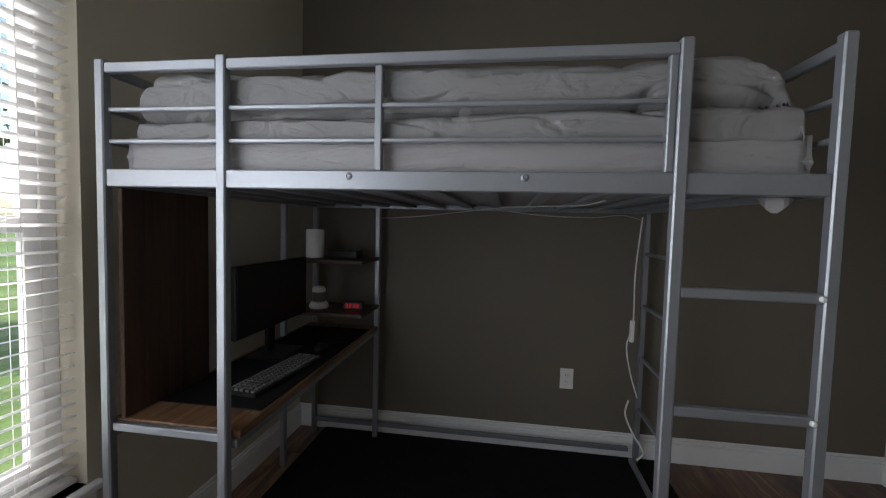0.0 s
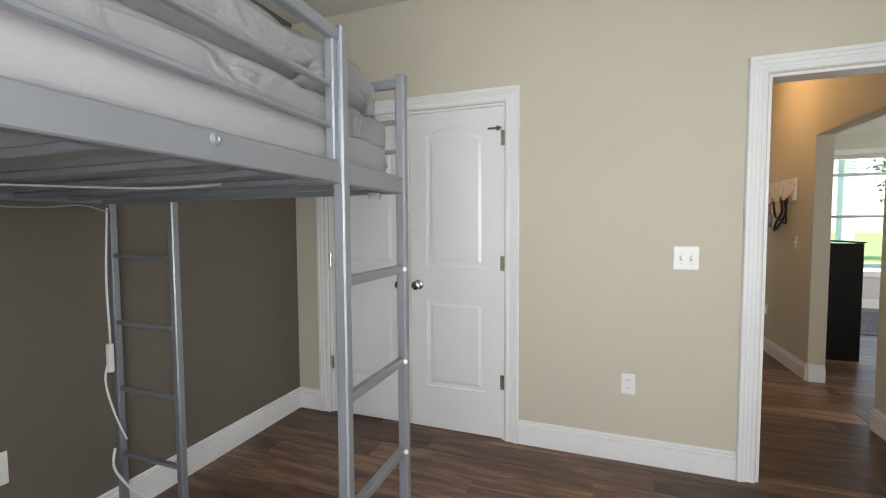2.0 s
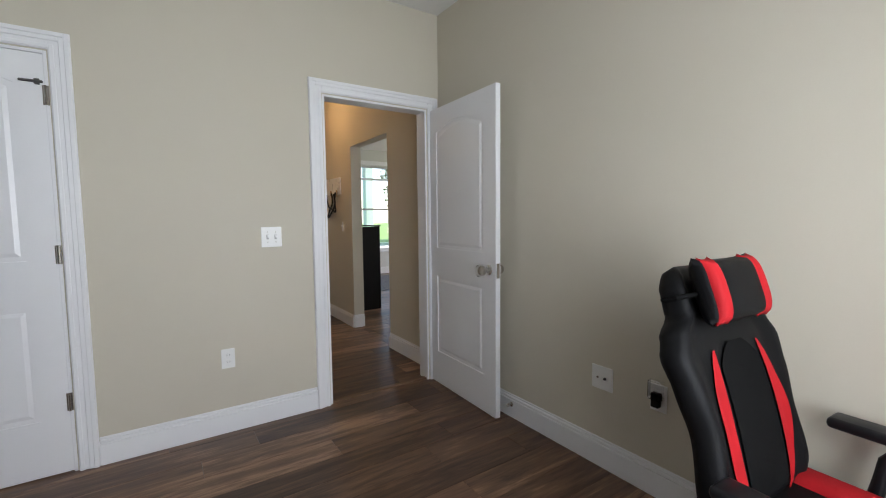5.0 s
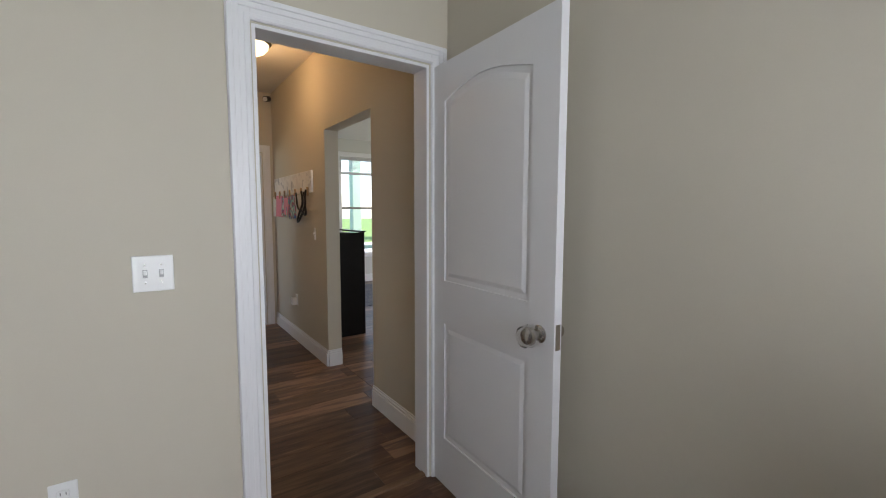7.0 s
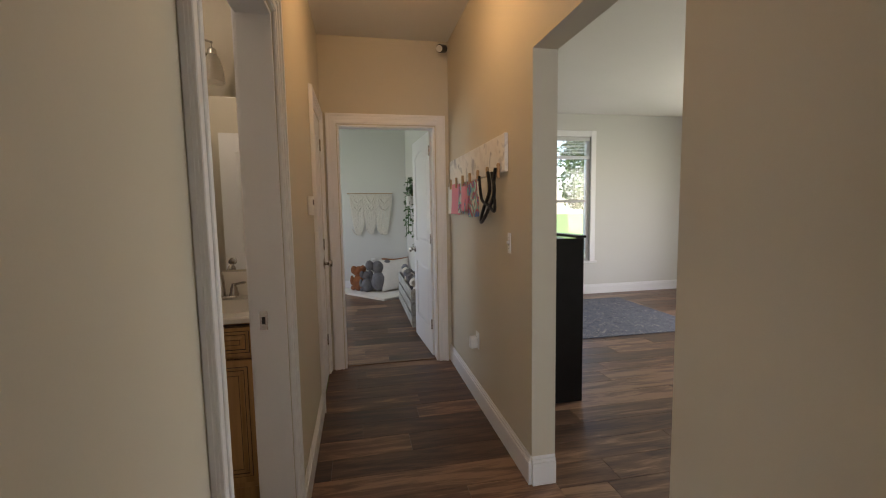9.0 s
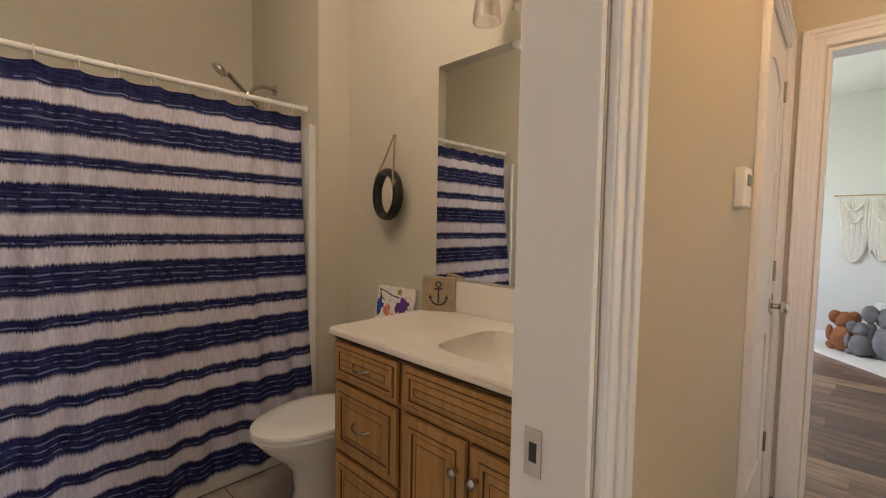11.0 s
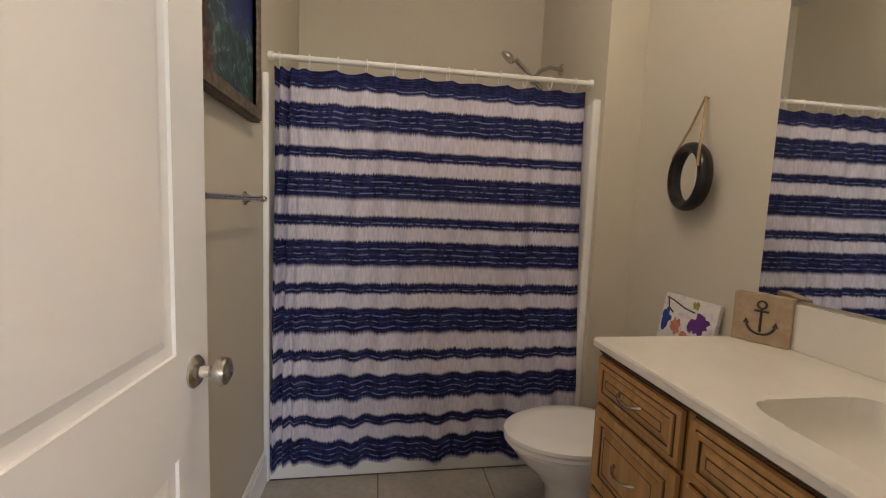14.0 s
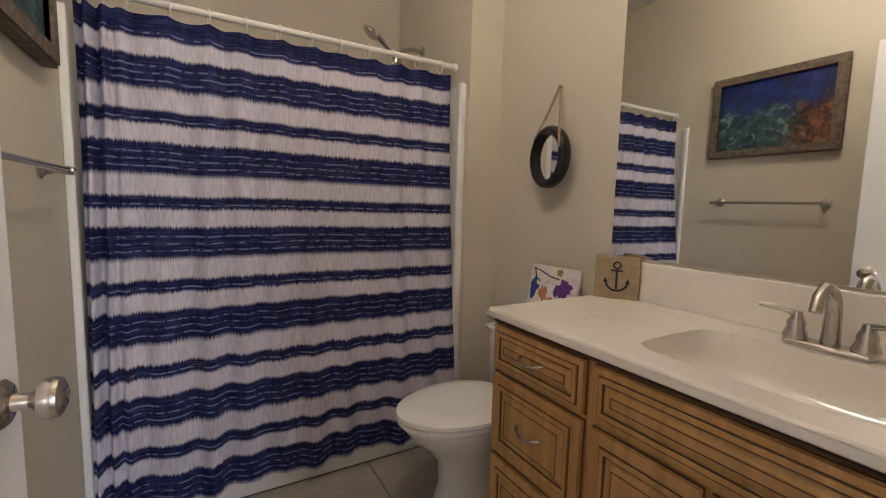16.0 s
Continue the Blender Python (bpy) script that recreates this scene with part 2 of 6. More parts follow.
PANELWOOD = cane("dark_brown_panel_wood", (0.026, 0.014, 0.009), (0.085, 0.045, 0.028), 2, 0.5)
FLOORWOOD = flooring("dark_brown_floor_plank")
STRIP = cane("brown_threshold_wood", (0.10, 0.055, 0.03), (0.25, 0.15, 0.09), 1, 0.45)
LEATHER = surface("black_leatherette", (0.006, 0.006, 0.0065), 0.5, var=0.25, big=7, fine=260, relief=0.35, depth=0.001, spec=0.13)
MESHCLOTH = surface("black_mesh_fabric", (0.006, 0.006, 0.006), 0.9, var=0.3, big=9, fine=700, relief=0.6, depth=0.001, spec=0.08)
REDCLOTH = surface("bright_red_fabric", (0.40, 0.012, 0.016), 0.7, var=0.18, big=10, fine=350, relief=0.3, depth=0.001, spec=0.15)
TILE = surface("beige_grey_stone_tile", (0.36, 0.33, 0.29), 0.42, var=0.22, big=5, fine=40, relief=0.1, depth=0.001)
GROUT = surface("dark_grout", (0.16, 0.145, 0.125), 0.9, var=0.15)
PORCELAIN = surface("white_porcelain", (0.80, 0.79, 0.78), 0.12, var=0.01, relief=0.0, coat=0.3)
ACRYLIC = surface("white_tub_acrylic", (0.78, 0.77, 0.75), 0.22, var=0.02, relief=0.02)
MARBLE = surface("cream_cultured_marble", (0.76, 0.72, 0.66), 0.16, var=0.045, big=6, fine=25, relief=0.0, stretch=(1, 0.6, 1), coat=0.3)
MAPLE = cane("glazed_maple_wood", (0.33, 0.175, 0.055), (0.53, 0.305, 0.115), 2, 0.38)
GLAZE = surface("dark_brown_glaze_line", (0.065, 0.032, 0.014), 0.5, var=0.2, big=20)
CURTAIN = curtain_cloth()
RODWHITE = surface("white_enamel_rod", (0.78, 0.76, 0.72), 0.3, var=0.02)
ROPE = surface("tan_jute_rope", (0.34, 0.24, 0.14), 0.95, var=0.3, big=60, fine=400, relief=0.9, depth=0.002)
BLACKGLOSS = surface("glossy_black_rope_frame", (0.012, 0.011, 0.011), 0.25, var=0.2, big=12, fine=90, relief=0.3, depth=0.001)
BLOCKWOOD = cane("tan_wood_block", (0.30, 0.22, 0.14), (0.42, 0.32, 0.21), 1, 0.6)
INK = surface("dark_print_ink", (0.035, 0.03, 0.028), 0.8, var=0.3, big=50)
FRAMEWOOD = cane("weathered_grey_brown_frame_wood", (0.07, 0.05, 0.033), (0.20, 0.155, 0.11), 1, 0.7)


def reef_painting():
    """Deep blue water over a loose reef: teal and green below, orange coral towards one side."""
    m, nt, b = principled("blue_reef_painting")
    L = nt.links.new
    co = coords(nt)
    n1 = node(nt, "ShaderNodeTexNoise", Scale=9.0, Detail=6.0, Distortion=1.4)
    n2 = node(nt, "ShaderNodeTexNoise", Scale=22.0, Detail=5.0, Distortion=1.0)
    L(co, n1.inputs["Vector"])
    L(co, n2.inputs["Vector"])
    sep = nt.nodes.new("ShaderNodeSeparateXYZ")
    L(co, sep.inputs[0])
    water = ramp(nt, n1.outputs[0], [(0.3, (0.004, 0.006, 0.04)), (0.55, (0.006, 0.018, 0.13)), (0.75, (0.012, 0.05, 0.20))])
    reef = ramp(nt, n2.outputs[0], [(0.3, (0.006, 0.012, 0.03)), (0.45, (0.015, 0.04, 0.055)), (0.56, (0.035, 0.085, 0.085)), (0.68, (0.17, 0.24, 0.27))])
    coral = ramp(nt, n2.outputs[0], [(0.35, (0.02, 0.012, 0.012)), (0.52, (0.12, 0.04, 0.018)), (0.68, (0.22, 0.11, 0.05))])

    def step(src, lo, hi):
        w = nt.nodes.new("ShaderNodeMath")
        w.operation = 'MULTIPLY_ADD'
        w.inputs[1].default_value = 0.30
        L(n1.outputs[0], w.inputs[0])
        L(src, w.inputs[2])
        r = nt.nodes.new("ShaderNodeMapRange")
        r.inputs["From Min"].default_value, r.inputs["From Max"].default_value = lo, hi
        L(w.outputs[0], r.inputs[0])
        return r.outputs[0]

    def blend(f, a, c):
        x = nt.nodes.new("ShaderNodeMixRGB")
        L(f, x.inputs[0])
        L(a, x.inputs[1])
        L(c, x.inputs[2])
        return x.outputs[0]
    low = blend(step(sep.outputs[0], -0.02, 0.07), coral, reef)
    L(blend(step(sep.outputs[2], 0.38, 0.47), low, water), b.inputs["Base Color"])
    b.inputs["Roughness"].default_value = 0.55
    bump(nt, b, n2.outputs[0], 0.3, 0.002)
    return m


REEF = reef_painting()
KIDART = patches("painted_white_canvas", [(0.66, 0.60, 0.62), (0.76, 0.74, 0.72), (0.80, 0.78, 0.76), (0.72, 0.66, 0.60)], 16)
KIDBLUE = patches("blue_green_child_painting", [(0.06, 0.2, 0.5), (0.5, 0.06, 0.08), (0.1, 0.5, 0.5), (0.7, 0.65, 0.6)], 12)
FLORAL = patches("white_board_with_grey_flowers", [(0.72, 0.71, 0.70), (0.80, 0.80, 0.79), (0.81, 0.81, 0.80), (0.45, 0.46, 0.50)], 9, distort=0.5)
PINK = surface("pink_paper", (0.75, 0.28, 0.36), 0.85, var=0.06)
PAPER = surface("white_paper", (0.78, 0.77, 0.74), 0.85, var=0.03)
PEG = surface("wooden_clothes_peg", (0.42, 0.28, 0.16), 0.7, var=0.15)
YARN = surface("cream_cotton_yarn", (0.68, 0.64, 0.57), 0.95, var=0.08, big=30, fine=500, relief=0.9, depth=0.002)
FLUFF = surface("white_plush_mat", (0.72, 0.69, 0.64), 0.95, var=0.06, big=20, fine=400, relief=0.9, depth=0.004)
GREYPLUSH = surface("grey_plush", (0.17, 0.165, 0.175), 0.95, var=0.3, big=20, fine=400, relief=0.9, depth=0.004)
FOXPLUSH = surface("rust_brown_plush", (0.27, 0.10, 0.04), 0.95, var=0.3, big=20, fine=400, relief=0.9, depth=0.004)
CRATEWOOD = cane("whitewashed_crate_wood", (0.26, 0.25, 0.23), (0.56, 0.56, 0.53), 0, 0.75)
LEAF = surface("green_vine_leaf", (0.05, 0.12, 0.035), 0.5, var=0.35, big=30)
NAVYRUG = patches("blue_grey_patterned_rug", [(0.04, 0.045, 0.07), (0.16, 0.17, 0.2), (0.06, 0.07, 0.12), (0.3, 0.28, 0.26)], 22)
SLAT = surface("white_blind_slat", (0.85, 0.85, 0.85), 0.4, var=0.02)
nt = SLAT.node_tree
tl = nt.nodes.new("ShaderNodeBsdfTranslucent")
tl.inputs[0].default_value = (0.85, 0.85, 0.85, 1)
mx = nt.nodes.new("ShaderNodeMixShader")
mx.inputs[0].default_value = 0.5
nt.links.new(nt.nodes["Principled BSDF"].outputs[0], mx.inputs[1])
nt.links.new(tl.outputs[0], mx.inputs[2])
nt.links.new(mx.outputs[0], nt.nodes["Material Output"].inputs[0])
CONCRETE = surface("pale_concrete", (0.48, 0.46, 0.43), 0.9, var=0.15, big=1.2, fine=50, relief=0.3, depth=0.003)
MINT = surface("pale_green_porch_paint", (0.42, 0.58, 0.46), 0.6, var=0.05)
GRASS = surface("green_lawn", (0.15, 0.25, 0.06), 0.95, var=0.4, big=0.8, fine=30, relief=0.6, depth=0.02)
FOLIAGE = surface("tree_foliage", (0.075, 0.12, 0.035), 0.7, var=0.5, big=4, fine=20)
BARK = surface("grey_tree_bark", (0.10, 0.075, 0.055), 0.95, var=0.3, big=12, fine=60, relief=0.8, depth=0.01)
MIRROR = surface("mirror_silver", (0.86, 0.87, 0.86), 0.015, metal=1.0, var=0.0, relief=0.0)
PANE = glass("window_glass")
CLEAR = glass("clear_plastic", 0.12, (0.97, 0.97, 0.97))
CLEAR.node_tree.nodes["Principled BSDF"].inputs["IOR"].default_value = 1.1
FROST = glass("frosted_lamp_glass", 0.38, (0.93, 0.90, 0.85))
CREAMGLASS = surface("unlit_bulb_glass", (0.62, 0.57, 0.50), 0.25, var=0.03)
DOME = glow("lit_dome_glass", (1.0, 0.72, 0.38), 1.0, (0.8, 0.75, 0.65))
LED = glow("red_led_digits", (1.0, 0.02, 0.03), 0.3, (0.05, 0, 0))


# ---- mesh helpers ----
def mesh_of(name, bm, material):
    me = bpy.data.meshes.new(name)
    bmesh.ops.recalc_face_normals(bm, faces=bm.faces[:])
    bm.to_mesh(me)
    bm.free()
    me.materials.append(material)
    return me


def smooth(ob, degrees=40):
    for p in ob.data.polygons:
        p.use_smooth = True
    ob.data.set_sharp_from_angle(angle=radians(degrees))
    return ob


def part(name, bm, material, parent=None, label="", soft=False):
    ob = new(name, mesh_of(name, bm, material))
    if parent is not None:
        ob.parent = parent
    if label:
        ob["label"] = label
    if soft:
        smooth(ob)
    return ob


def thing(name, label, category, m=None, group="", kind=""):
    ob = new(name)
    ob.empty_display_size = 0.1
    if m is not None:
        ob.matrix_world = m
    return tagged(ob, label, category, group, kind)


def box(x0, x1, y0, y1, z0, z1, bevel=0.0, bm=None, seg=1):
    """A box, bevelled if asked, added to bm or to a new bmesh."""
    b = bmesh.new()
    bmesh.ops.create_cube(b, size=1.0, matrix=Matrix.Translation(((x0 + x1) / 2, (y0 + y1) / 2, (z0 + z1) / 2)) @ Matrix.Diagonal((abs(x1 - x0), abs(y1 - y0), abs(z1 - z0), 1)))
    if bevel > 0:
        bmesh.ops.bevel(b, geom=b.edges[:], offset=bevel, segments=seg, affect='EDGES', profile=0.5)
    return merged(bm, b)


def merged(bm, b):
    if bm is None:
        return b
    me = bpy.data.meshes.new("tmp")
    b.to_mesh(me)
    b.free()
    bm.from_mesh(me)
    bpy.data.meshes.remove(me)
    return bm


def turned(profile, n=24, bm=None, m=None):
    """A solid of revolution about z from (radius, height) pairs."""
    b = bmesh.new()
    rings = []
    for r, z in profile:
        if r < 1e-5:
            rings.append([b.verts.new((0, 0, z))])
        else:
            rings.append([b.verts.new((r * math.cos(2 * math.pi * i / n), r * math.sin(2 * math.pi * i / n), z)) for i in range(n)])
    for p, q in zip(rings, rings[1:]):
        for i in range(n):
            vs = [p[i % len(p)], p[(i + 1) % len(p)], q[(i + 1) % len(q)], q[i % len(q)]]
            vs = list(dict.fromkeys(vs))
            if len(vs) > 2:
                b.faces.new(vs)
    if m is not None:
        b.transform(m)
    return merged(bm, b)


def tube(points, r, n=10, bm=None, closed=False):
    """A round tube along points; r may be a list."""
    b = bmesh.new()
    pts = [Vector(p) for p in points]
    k = len(pts)
    rings = []
    up = Vector((0.13, 0.21, 0.97))
    for i, p in enumerate(pts):
        a = pts[(i - 1) % k] if closed or i > 0 else p
        c = pts[(i + 1) % k] if closed or i < k - 1 else p
        d = (c - a).normalized()
        s = d.cross(up)
        if s.length < 0.05:
            s = d.cross(Vector((1, 0, 0)))
        s.normalize()
        w = s.cross(d)
        rad = r[i] if isinstance(r, (list, tuple)) else r
        rings.append([b.verts.new(p + (s * math.cos(t) + w * math.sin(t)) * rad) for t in (2 * math.pi * j / n for j in range(n))])
    for i in range(k if closed else k - 1):
        p, q = rings[i], rings[(i + 1) % k]
        for j in range(n):
            b.faces.new((p[j], p[(j + 1) % n], q[(j + 1) % n], q[j]))
    if not closed:
        b.faces.new(rings[0])
        b.faces.new(rings[-1][::-1])
    return merged(bm, b)


def prism(pts, d0, d1, inset_pts=None, bm=None):
    """A polygon in x-z, from depth d0 to d1 in y; the d1 face may have other points."""
    b = bmesh.new()
    lo = [b.verts.new((x, d0, z)) for x, z in pts]
    hi = [b.verts.new((x, d1, z)) for x, z in (inset_pts or pts)]
    b.faces.new(lo)
    b.faces.new(hi[::-1])
    n = len(pts)
    for i in range(n):
        b.faces.new((lo[i], hi[i], hi[(i + 1) % n], lo[(i + 1) % n]))
    return merged(bm, b)


def grid(nu, nv, fn, bm=None):
    b = bmesh.new()
    vs = [[b.verts.new(fn(i / nu, j / nv)) for j in range(nv + 1)] for i in range(nu + 1)]
    for i in range(nu):
        for j in range(nv):
            b.faces.new((vs[i][j], vs[i + 1][j], vs[i + 1][j + 1], vs[i][j + 1]))
    return merged(bm, b)


def ball(place, size, bm=None, sub=2, rough=0.0):
    b = bmesh.new()
    bmesh.ops.create_icosphere(b, subdivisions=sub, radius=1.0)
    for v in b.verts:
        k = 1 + rough * noise.noise(v.co * 2.3 + Vector(place) * 5)
        v.co = Vector((v.co.x * size[0] * k, v.co.y * size[1] * k, v.co.z * size[2] * k)) + Vector(place)
    return merged(bm, b)


# wall frames: local x runs to the right as one faces the wall, local y into it
def facing_east(x, y):
    return pose(x, y, 0, 0, 0, -90)


def facing_north(x, y):
    return pose(x, y, 0)


def facing_south(x, y):
    return pose(x, y, 0, 0, 0, 180)


# ---- structure ----
TOP = 2.74
XE, XE2 = 2.06, 2.18
YN, YS, XW = 2.815, -0.885, -1.29
HN, HN2, HS, HS2 = 0.155, 0.275, -0.905, -1.025
XEND, XEND2 = 5.66, 5.78


def wall(name, axis, c0, c1, a0, a1, holes, material, label, top=TOP):
    """A wall of thickness c0..c1 along an axis from a0 to a1, with holes (from, to, sill, head)."""
    bm = bmesh.new()

    def block(p, q, z0, z1):
        if q - p > 1e-4 and z1 - z0 > 1e-4:
            if axis == 'x':
                box(p, q, c0, c1, z0, z1, bm=bm)
            else:
                box(c0, c1, p, q, z0, z1, bm=bm)
    at = a0
    for p, q, sill, head in sorted(holes):
        block(at, p, 0, top)
        block(p, q, 0, sill)
        block(p, q, head, top)
        at = q
    block(at, a1, 0, top)
    return tagged(part(name, bm, material), label, "wall", kind="structure")


DOORH = 2.045
# The bedroom window's southern half is unseen, added to brighten the room
WIN = (-0.40, 1.40, 0.47, 2.16)
wall("wall_west", 'y', XW - 0.16, XW, YS - 0.12, YN + 0.12, [WIN], PAINT, "greige painted bedroom wall with a window widened for light")
wall("wall_north", 'x', YN, YN + 0.12, XW, XE, [], ACCENT, "dark taupe painted accent wall behind the loft bed")
wall("wall_south", 'x', YS - 0.12, YS, XW, XE, [], PAINT, "greige painted bedroom wall")
wall("wall_east", 'y', XE, XE2, HS2, 3.0, [(-0.78, 0.0, 0, DOORH), (1.30, 2.54, 0, DOORH)], PAINT, "greige painted wall with the closet and the bedroom door")
wall("wall_hall_south", 'x', HS2, HS, XE2, XEND, [(2.97, 3.875, 0, 2.045)], PAINT, "greige hall wall with a square cased opening")
wall("wall_hall_north", 'x', HN, HN2, XE2, XEND, [(2.925, 3.706, 0, DOORH), (4.95, 5.56, 0, DOORH)], PAINT, "greige hall wall with the bathroom and linen doors")
wall("wall_hall_end", 'y', XEND, XEND2, -1.30, 2.12, [(-0.785, 0.025, 0, DOORH)], PAINT, "greige wall at the end of the hall with an open doorway")
wall("wall_bath_west", 'y', 2.74, 2.86, HN2, 3.0, [], PAINT, "greige bathroom wall with a towel bar")
wall("wall_bath_east", 'y', 4.535, 4.655, HN2, 3.0, [], PAINT, "greige bathroom wall behind the vanity mirror")
wall("wall_bath_north", 'x', 2.80, 2.92, 2.86, 4.535, [], PAINT, "greige wall behind the bath tub")
wall("wall_bath_wing", 'x', 1.965, 2.80, 4.35, 4.535, [], PAINT, "greige wing wall at the end of the tub")
wall("wall_closet_back", 'y', 2.70, 2.738, HN2, 3.0, [], PAINT, "plain closet back wall")
wall("wall_closet_north", 'x', 2.86, 2.98, XE2, 2.70, [], PAINT, "plain closet side wall")
wall("wall_linen_back", 'x', 0.85, 0.95, 4.655, XEND, [], PAINT, "plain linen closet back wall")
wall("wall_nursery_east", 'y', 9.50, 9.62, -1.08, 2.12, [], PALE, "pale grey nursery wall with a macrame hanging")
wall("wall_nursery_south", 'x', -1.08, -0.96, XEND2, 9.50, [], PALE, "pale grey nursery wall")
wall("wall_nursery_north", 'x', 2.0, 2.12, XEND2, 9.50, [(7.1, 8.7, 0.8, 2.2)], PALE, "pale grey nursery wall with a window")
wall("wall_living_east", 'y', 8.0, 8.14, -5.6, -1.08, [(-3.62, -2.64, 0.52, 2.40)], PALE, "pale living room wall with a tall window")
# The hole is made up and out of view, cut only for the fill lamp
wall("wall_living_south", 'x', -5.6, -5.48, 2.06, 8.0, [(4.0, 6.4, 0.6, 2.2)], PALE, "pale living room wall with an unseen opening added for a fill lamp")
wall("wall_living_west", 'y', XE, XE2, -5.6, HS2, [], PALE, "pale living room wall")


def slab(name, x0, x1, y0, y1, z0, z1, material, label, category):
    return tagged(part(name, box(x0, x1, y0, y1, z0, z1), material), label, category, kind="structure")


slab("ceiling_bedroom", XW - 0.16, XE2, YS - 0.12, 3.0, TOP, TOP + 0.1, CEIL, "white textured bedroom ceiling", "ceiling")
slab("ceiling_hall", XE2, XEND2, HS2, 0.95, TOP, TOP + 0.1, CEIL, "white hall ceiling", "ceiling")
slab("ceiling_bath", XE2, 4.655, 0.95, 3.0, TOP, TOP + 0.1, CEIL, "white bathroom ceiling", "ceiling")
slab("ceiling_nursery", XEND2, 9.62, -1.30, 2.12, TOP, TOP + 0.1, CEIL, "white nursery ceiling", "ceiling")
slab("ceiling_living", XE, 8.14, -5.6, HS2 - 0.001, TOP, TOP + 0.1, CEIL, "white living room ceiling", "ceiling")
tray = box(3.6, 7.6, -5.2, -1.5, 2.66, 2.735)
tagged(part("ceiling_tray", tray, CEIL), "white tray ceiling step in the living room", "ceiling", kind="structure")


def baseboard(m, u0, u1, depth=0.016):
    """A stepped white baseboard on the wall frame m, from u0 to u1."""
    b = box(u0, u1, -depth, 0, 0, 0.112, 0.0015)
    box(u0, u1, -depth * 0.72, 0, 0.112, 0.130, 0.003, bm=b)
    box(u0, u1, -depth * 0.42, 0, 0.130, 0.146, 0.003, bm=b)
    ob = part("baseboard", b, TRIM)
    ob.matrix_world = m
    return tagged(ob, "white stepped wooden baseboard along the wall", "baseboard", kind="structure")


def casing(m, w, h, deep, both=True, width=0.083):
    """A moulded white door casing with its jamb lining round an opening of w x h; m sits at its left bottom corner."""
    top = thing("trim", "white moulded door casing with jamb lining", "door casing", m, kind="structure")
    for side in ((0, -1), (deep, 1)) if both else ((0, -1),):
        y, s = side
        for a, c, d in ((0.0, width, 0.012), (0.004, 0.022, 0.016), (width * 0.48, width - 0.0015, 0.018), (width * 0.72, width - 0.003, 0.024)):
            ys = sorted((y, y + s * d))
            b = box(-0.006 - c, -0.006 - a, *ys, 0, h + 0.006 + c, 0.002)
            box(w + 0.006 + a, w + 0.006 + c, *ys, 0, h + 0.006 + c, 0.002, bm=b)
            box(-0.006 - a, w + 0.006 + a, *ys, h + 0.006 + a, h + 0.006 + c, 0.002, bm=b)
            part("moulding", b, TRIM, top)
    b = box(0, 0.014, 0.001, deep - 0.001, 0, h, 0.001)
    box(w - 0.014, w, 0.001, deep - 0.001, 0, h, 0.001, bm=b)
    box(0.014, w - 0.014, 0.001, deep - 0.001, h - 0.014, h, 0.001, bm=b)
    part("jamb", b, TRIM, top)
    return top


casing(facing_east(XE, 0.0), 0.78, DOORH, XE2 - XE)
casing(facing_east(XE, 2.54), 1.24, DOORH, XE2 - XE, False)
casing(facing_east(XEND, 0.025), 0.81, DOORH, 0.12)
casing(facing_north(2.925, HN), 0.781, DOORH, 0.12)
casing(facing_north(4.95, HN), 0.61, DOORH, 0.12, False)

E_ = facing_east(XE, 0)
baseboard(E_, -1.21, -0.09)
baseboard(E_, -2.815, -2.632)
baseboard(E_, 0.87, 0.885)
baseboard(facing_north(0, YN), XW, XE)
baseboard(facing_south(0, YS), -XE, -XW)
baseboard(pose(XW, 0, 0, 0, 0, 90), YS, YN)
H_ = facing_south(0, HS)
baseboard(H_, -2.97, -XE2)
baseboard(H_, -XEND, -3.875)
baseboard(facing_east(3.875, 0), 0, 0)
baseboard(pose(3.875, 0, 0, 0, 0, -90), 0.905, 1.025)
baseboard(pose(2.97, 0, 0, 0, 0, 90), -1.025, -0.905)
baseboard(facing_north(0, HN), 3.797, 4.86)
baseboard(facing_north(0, HN), XE2, 2.835)
baseboard(facing_north(0, HN), 5.65, XEND)
baseboard(facing_east(9.50, 0), -2.0, 0.96)
baseboard(facing_south(0, -0.96), -9.5, -XEND2)
baseboard(facing_east(8.0, 0), 1.08, 5.48)
baseboard(pose(2.86, 0, 0, 0, 0, 90), HN2, 2.0)
baseboard(facing_east(4.535, 0), -1.965, -1.28)
baseboard(facing_north(0, 1.965), 4.35, 4.535)
for o in [o for o in bpy.data.objects if o.name.startswith("baseboard") and o.dimensions.x < 0.001]:
    bpy.data.objects.remove(o)


# ---- doors ----
def arched(s, w, z0, z1, rise, inset=0.0):
    """Outline of a panel with an arched head."""
    pts = [(s + inset, z0 + inset), (w - s - inset, z0 + inset)]
    n = 14 if rise else 1
    for i in range(n + 1):
        u = i / n
        x = (w - s - inset) + (2 * (s + inset) - w) * u
        pts.append((x, z1 - inset + rise * math.sin(math.pi * u)))
    return pts


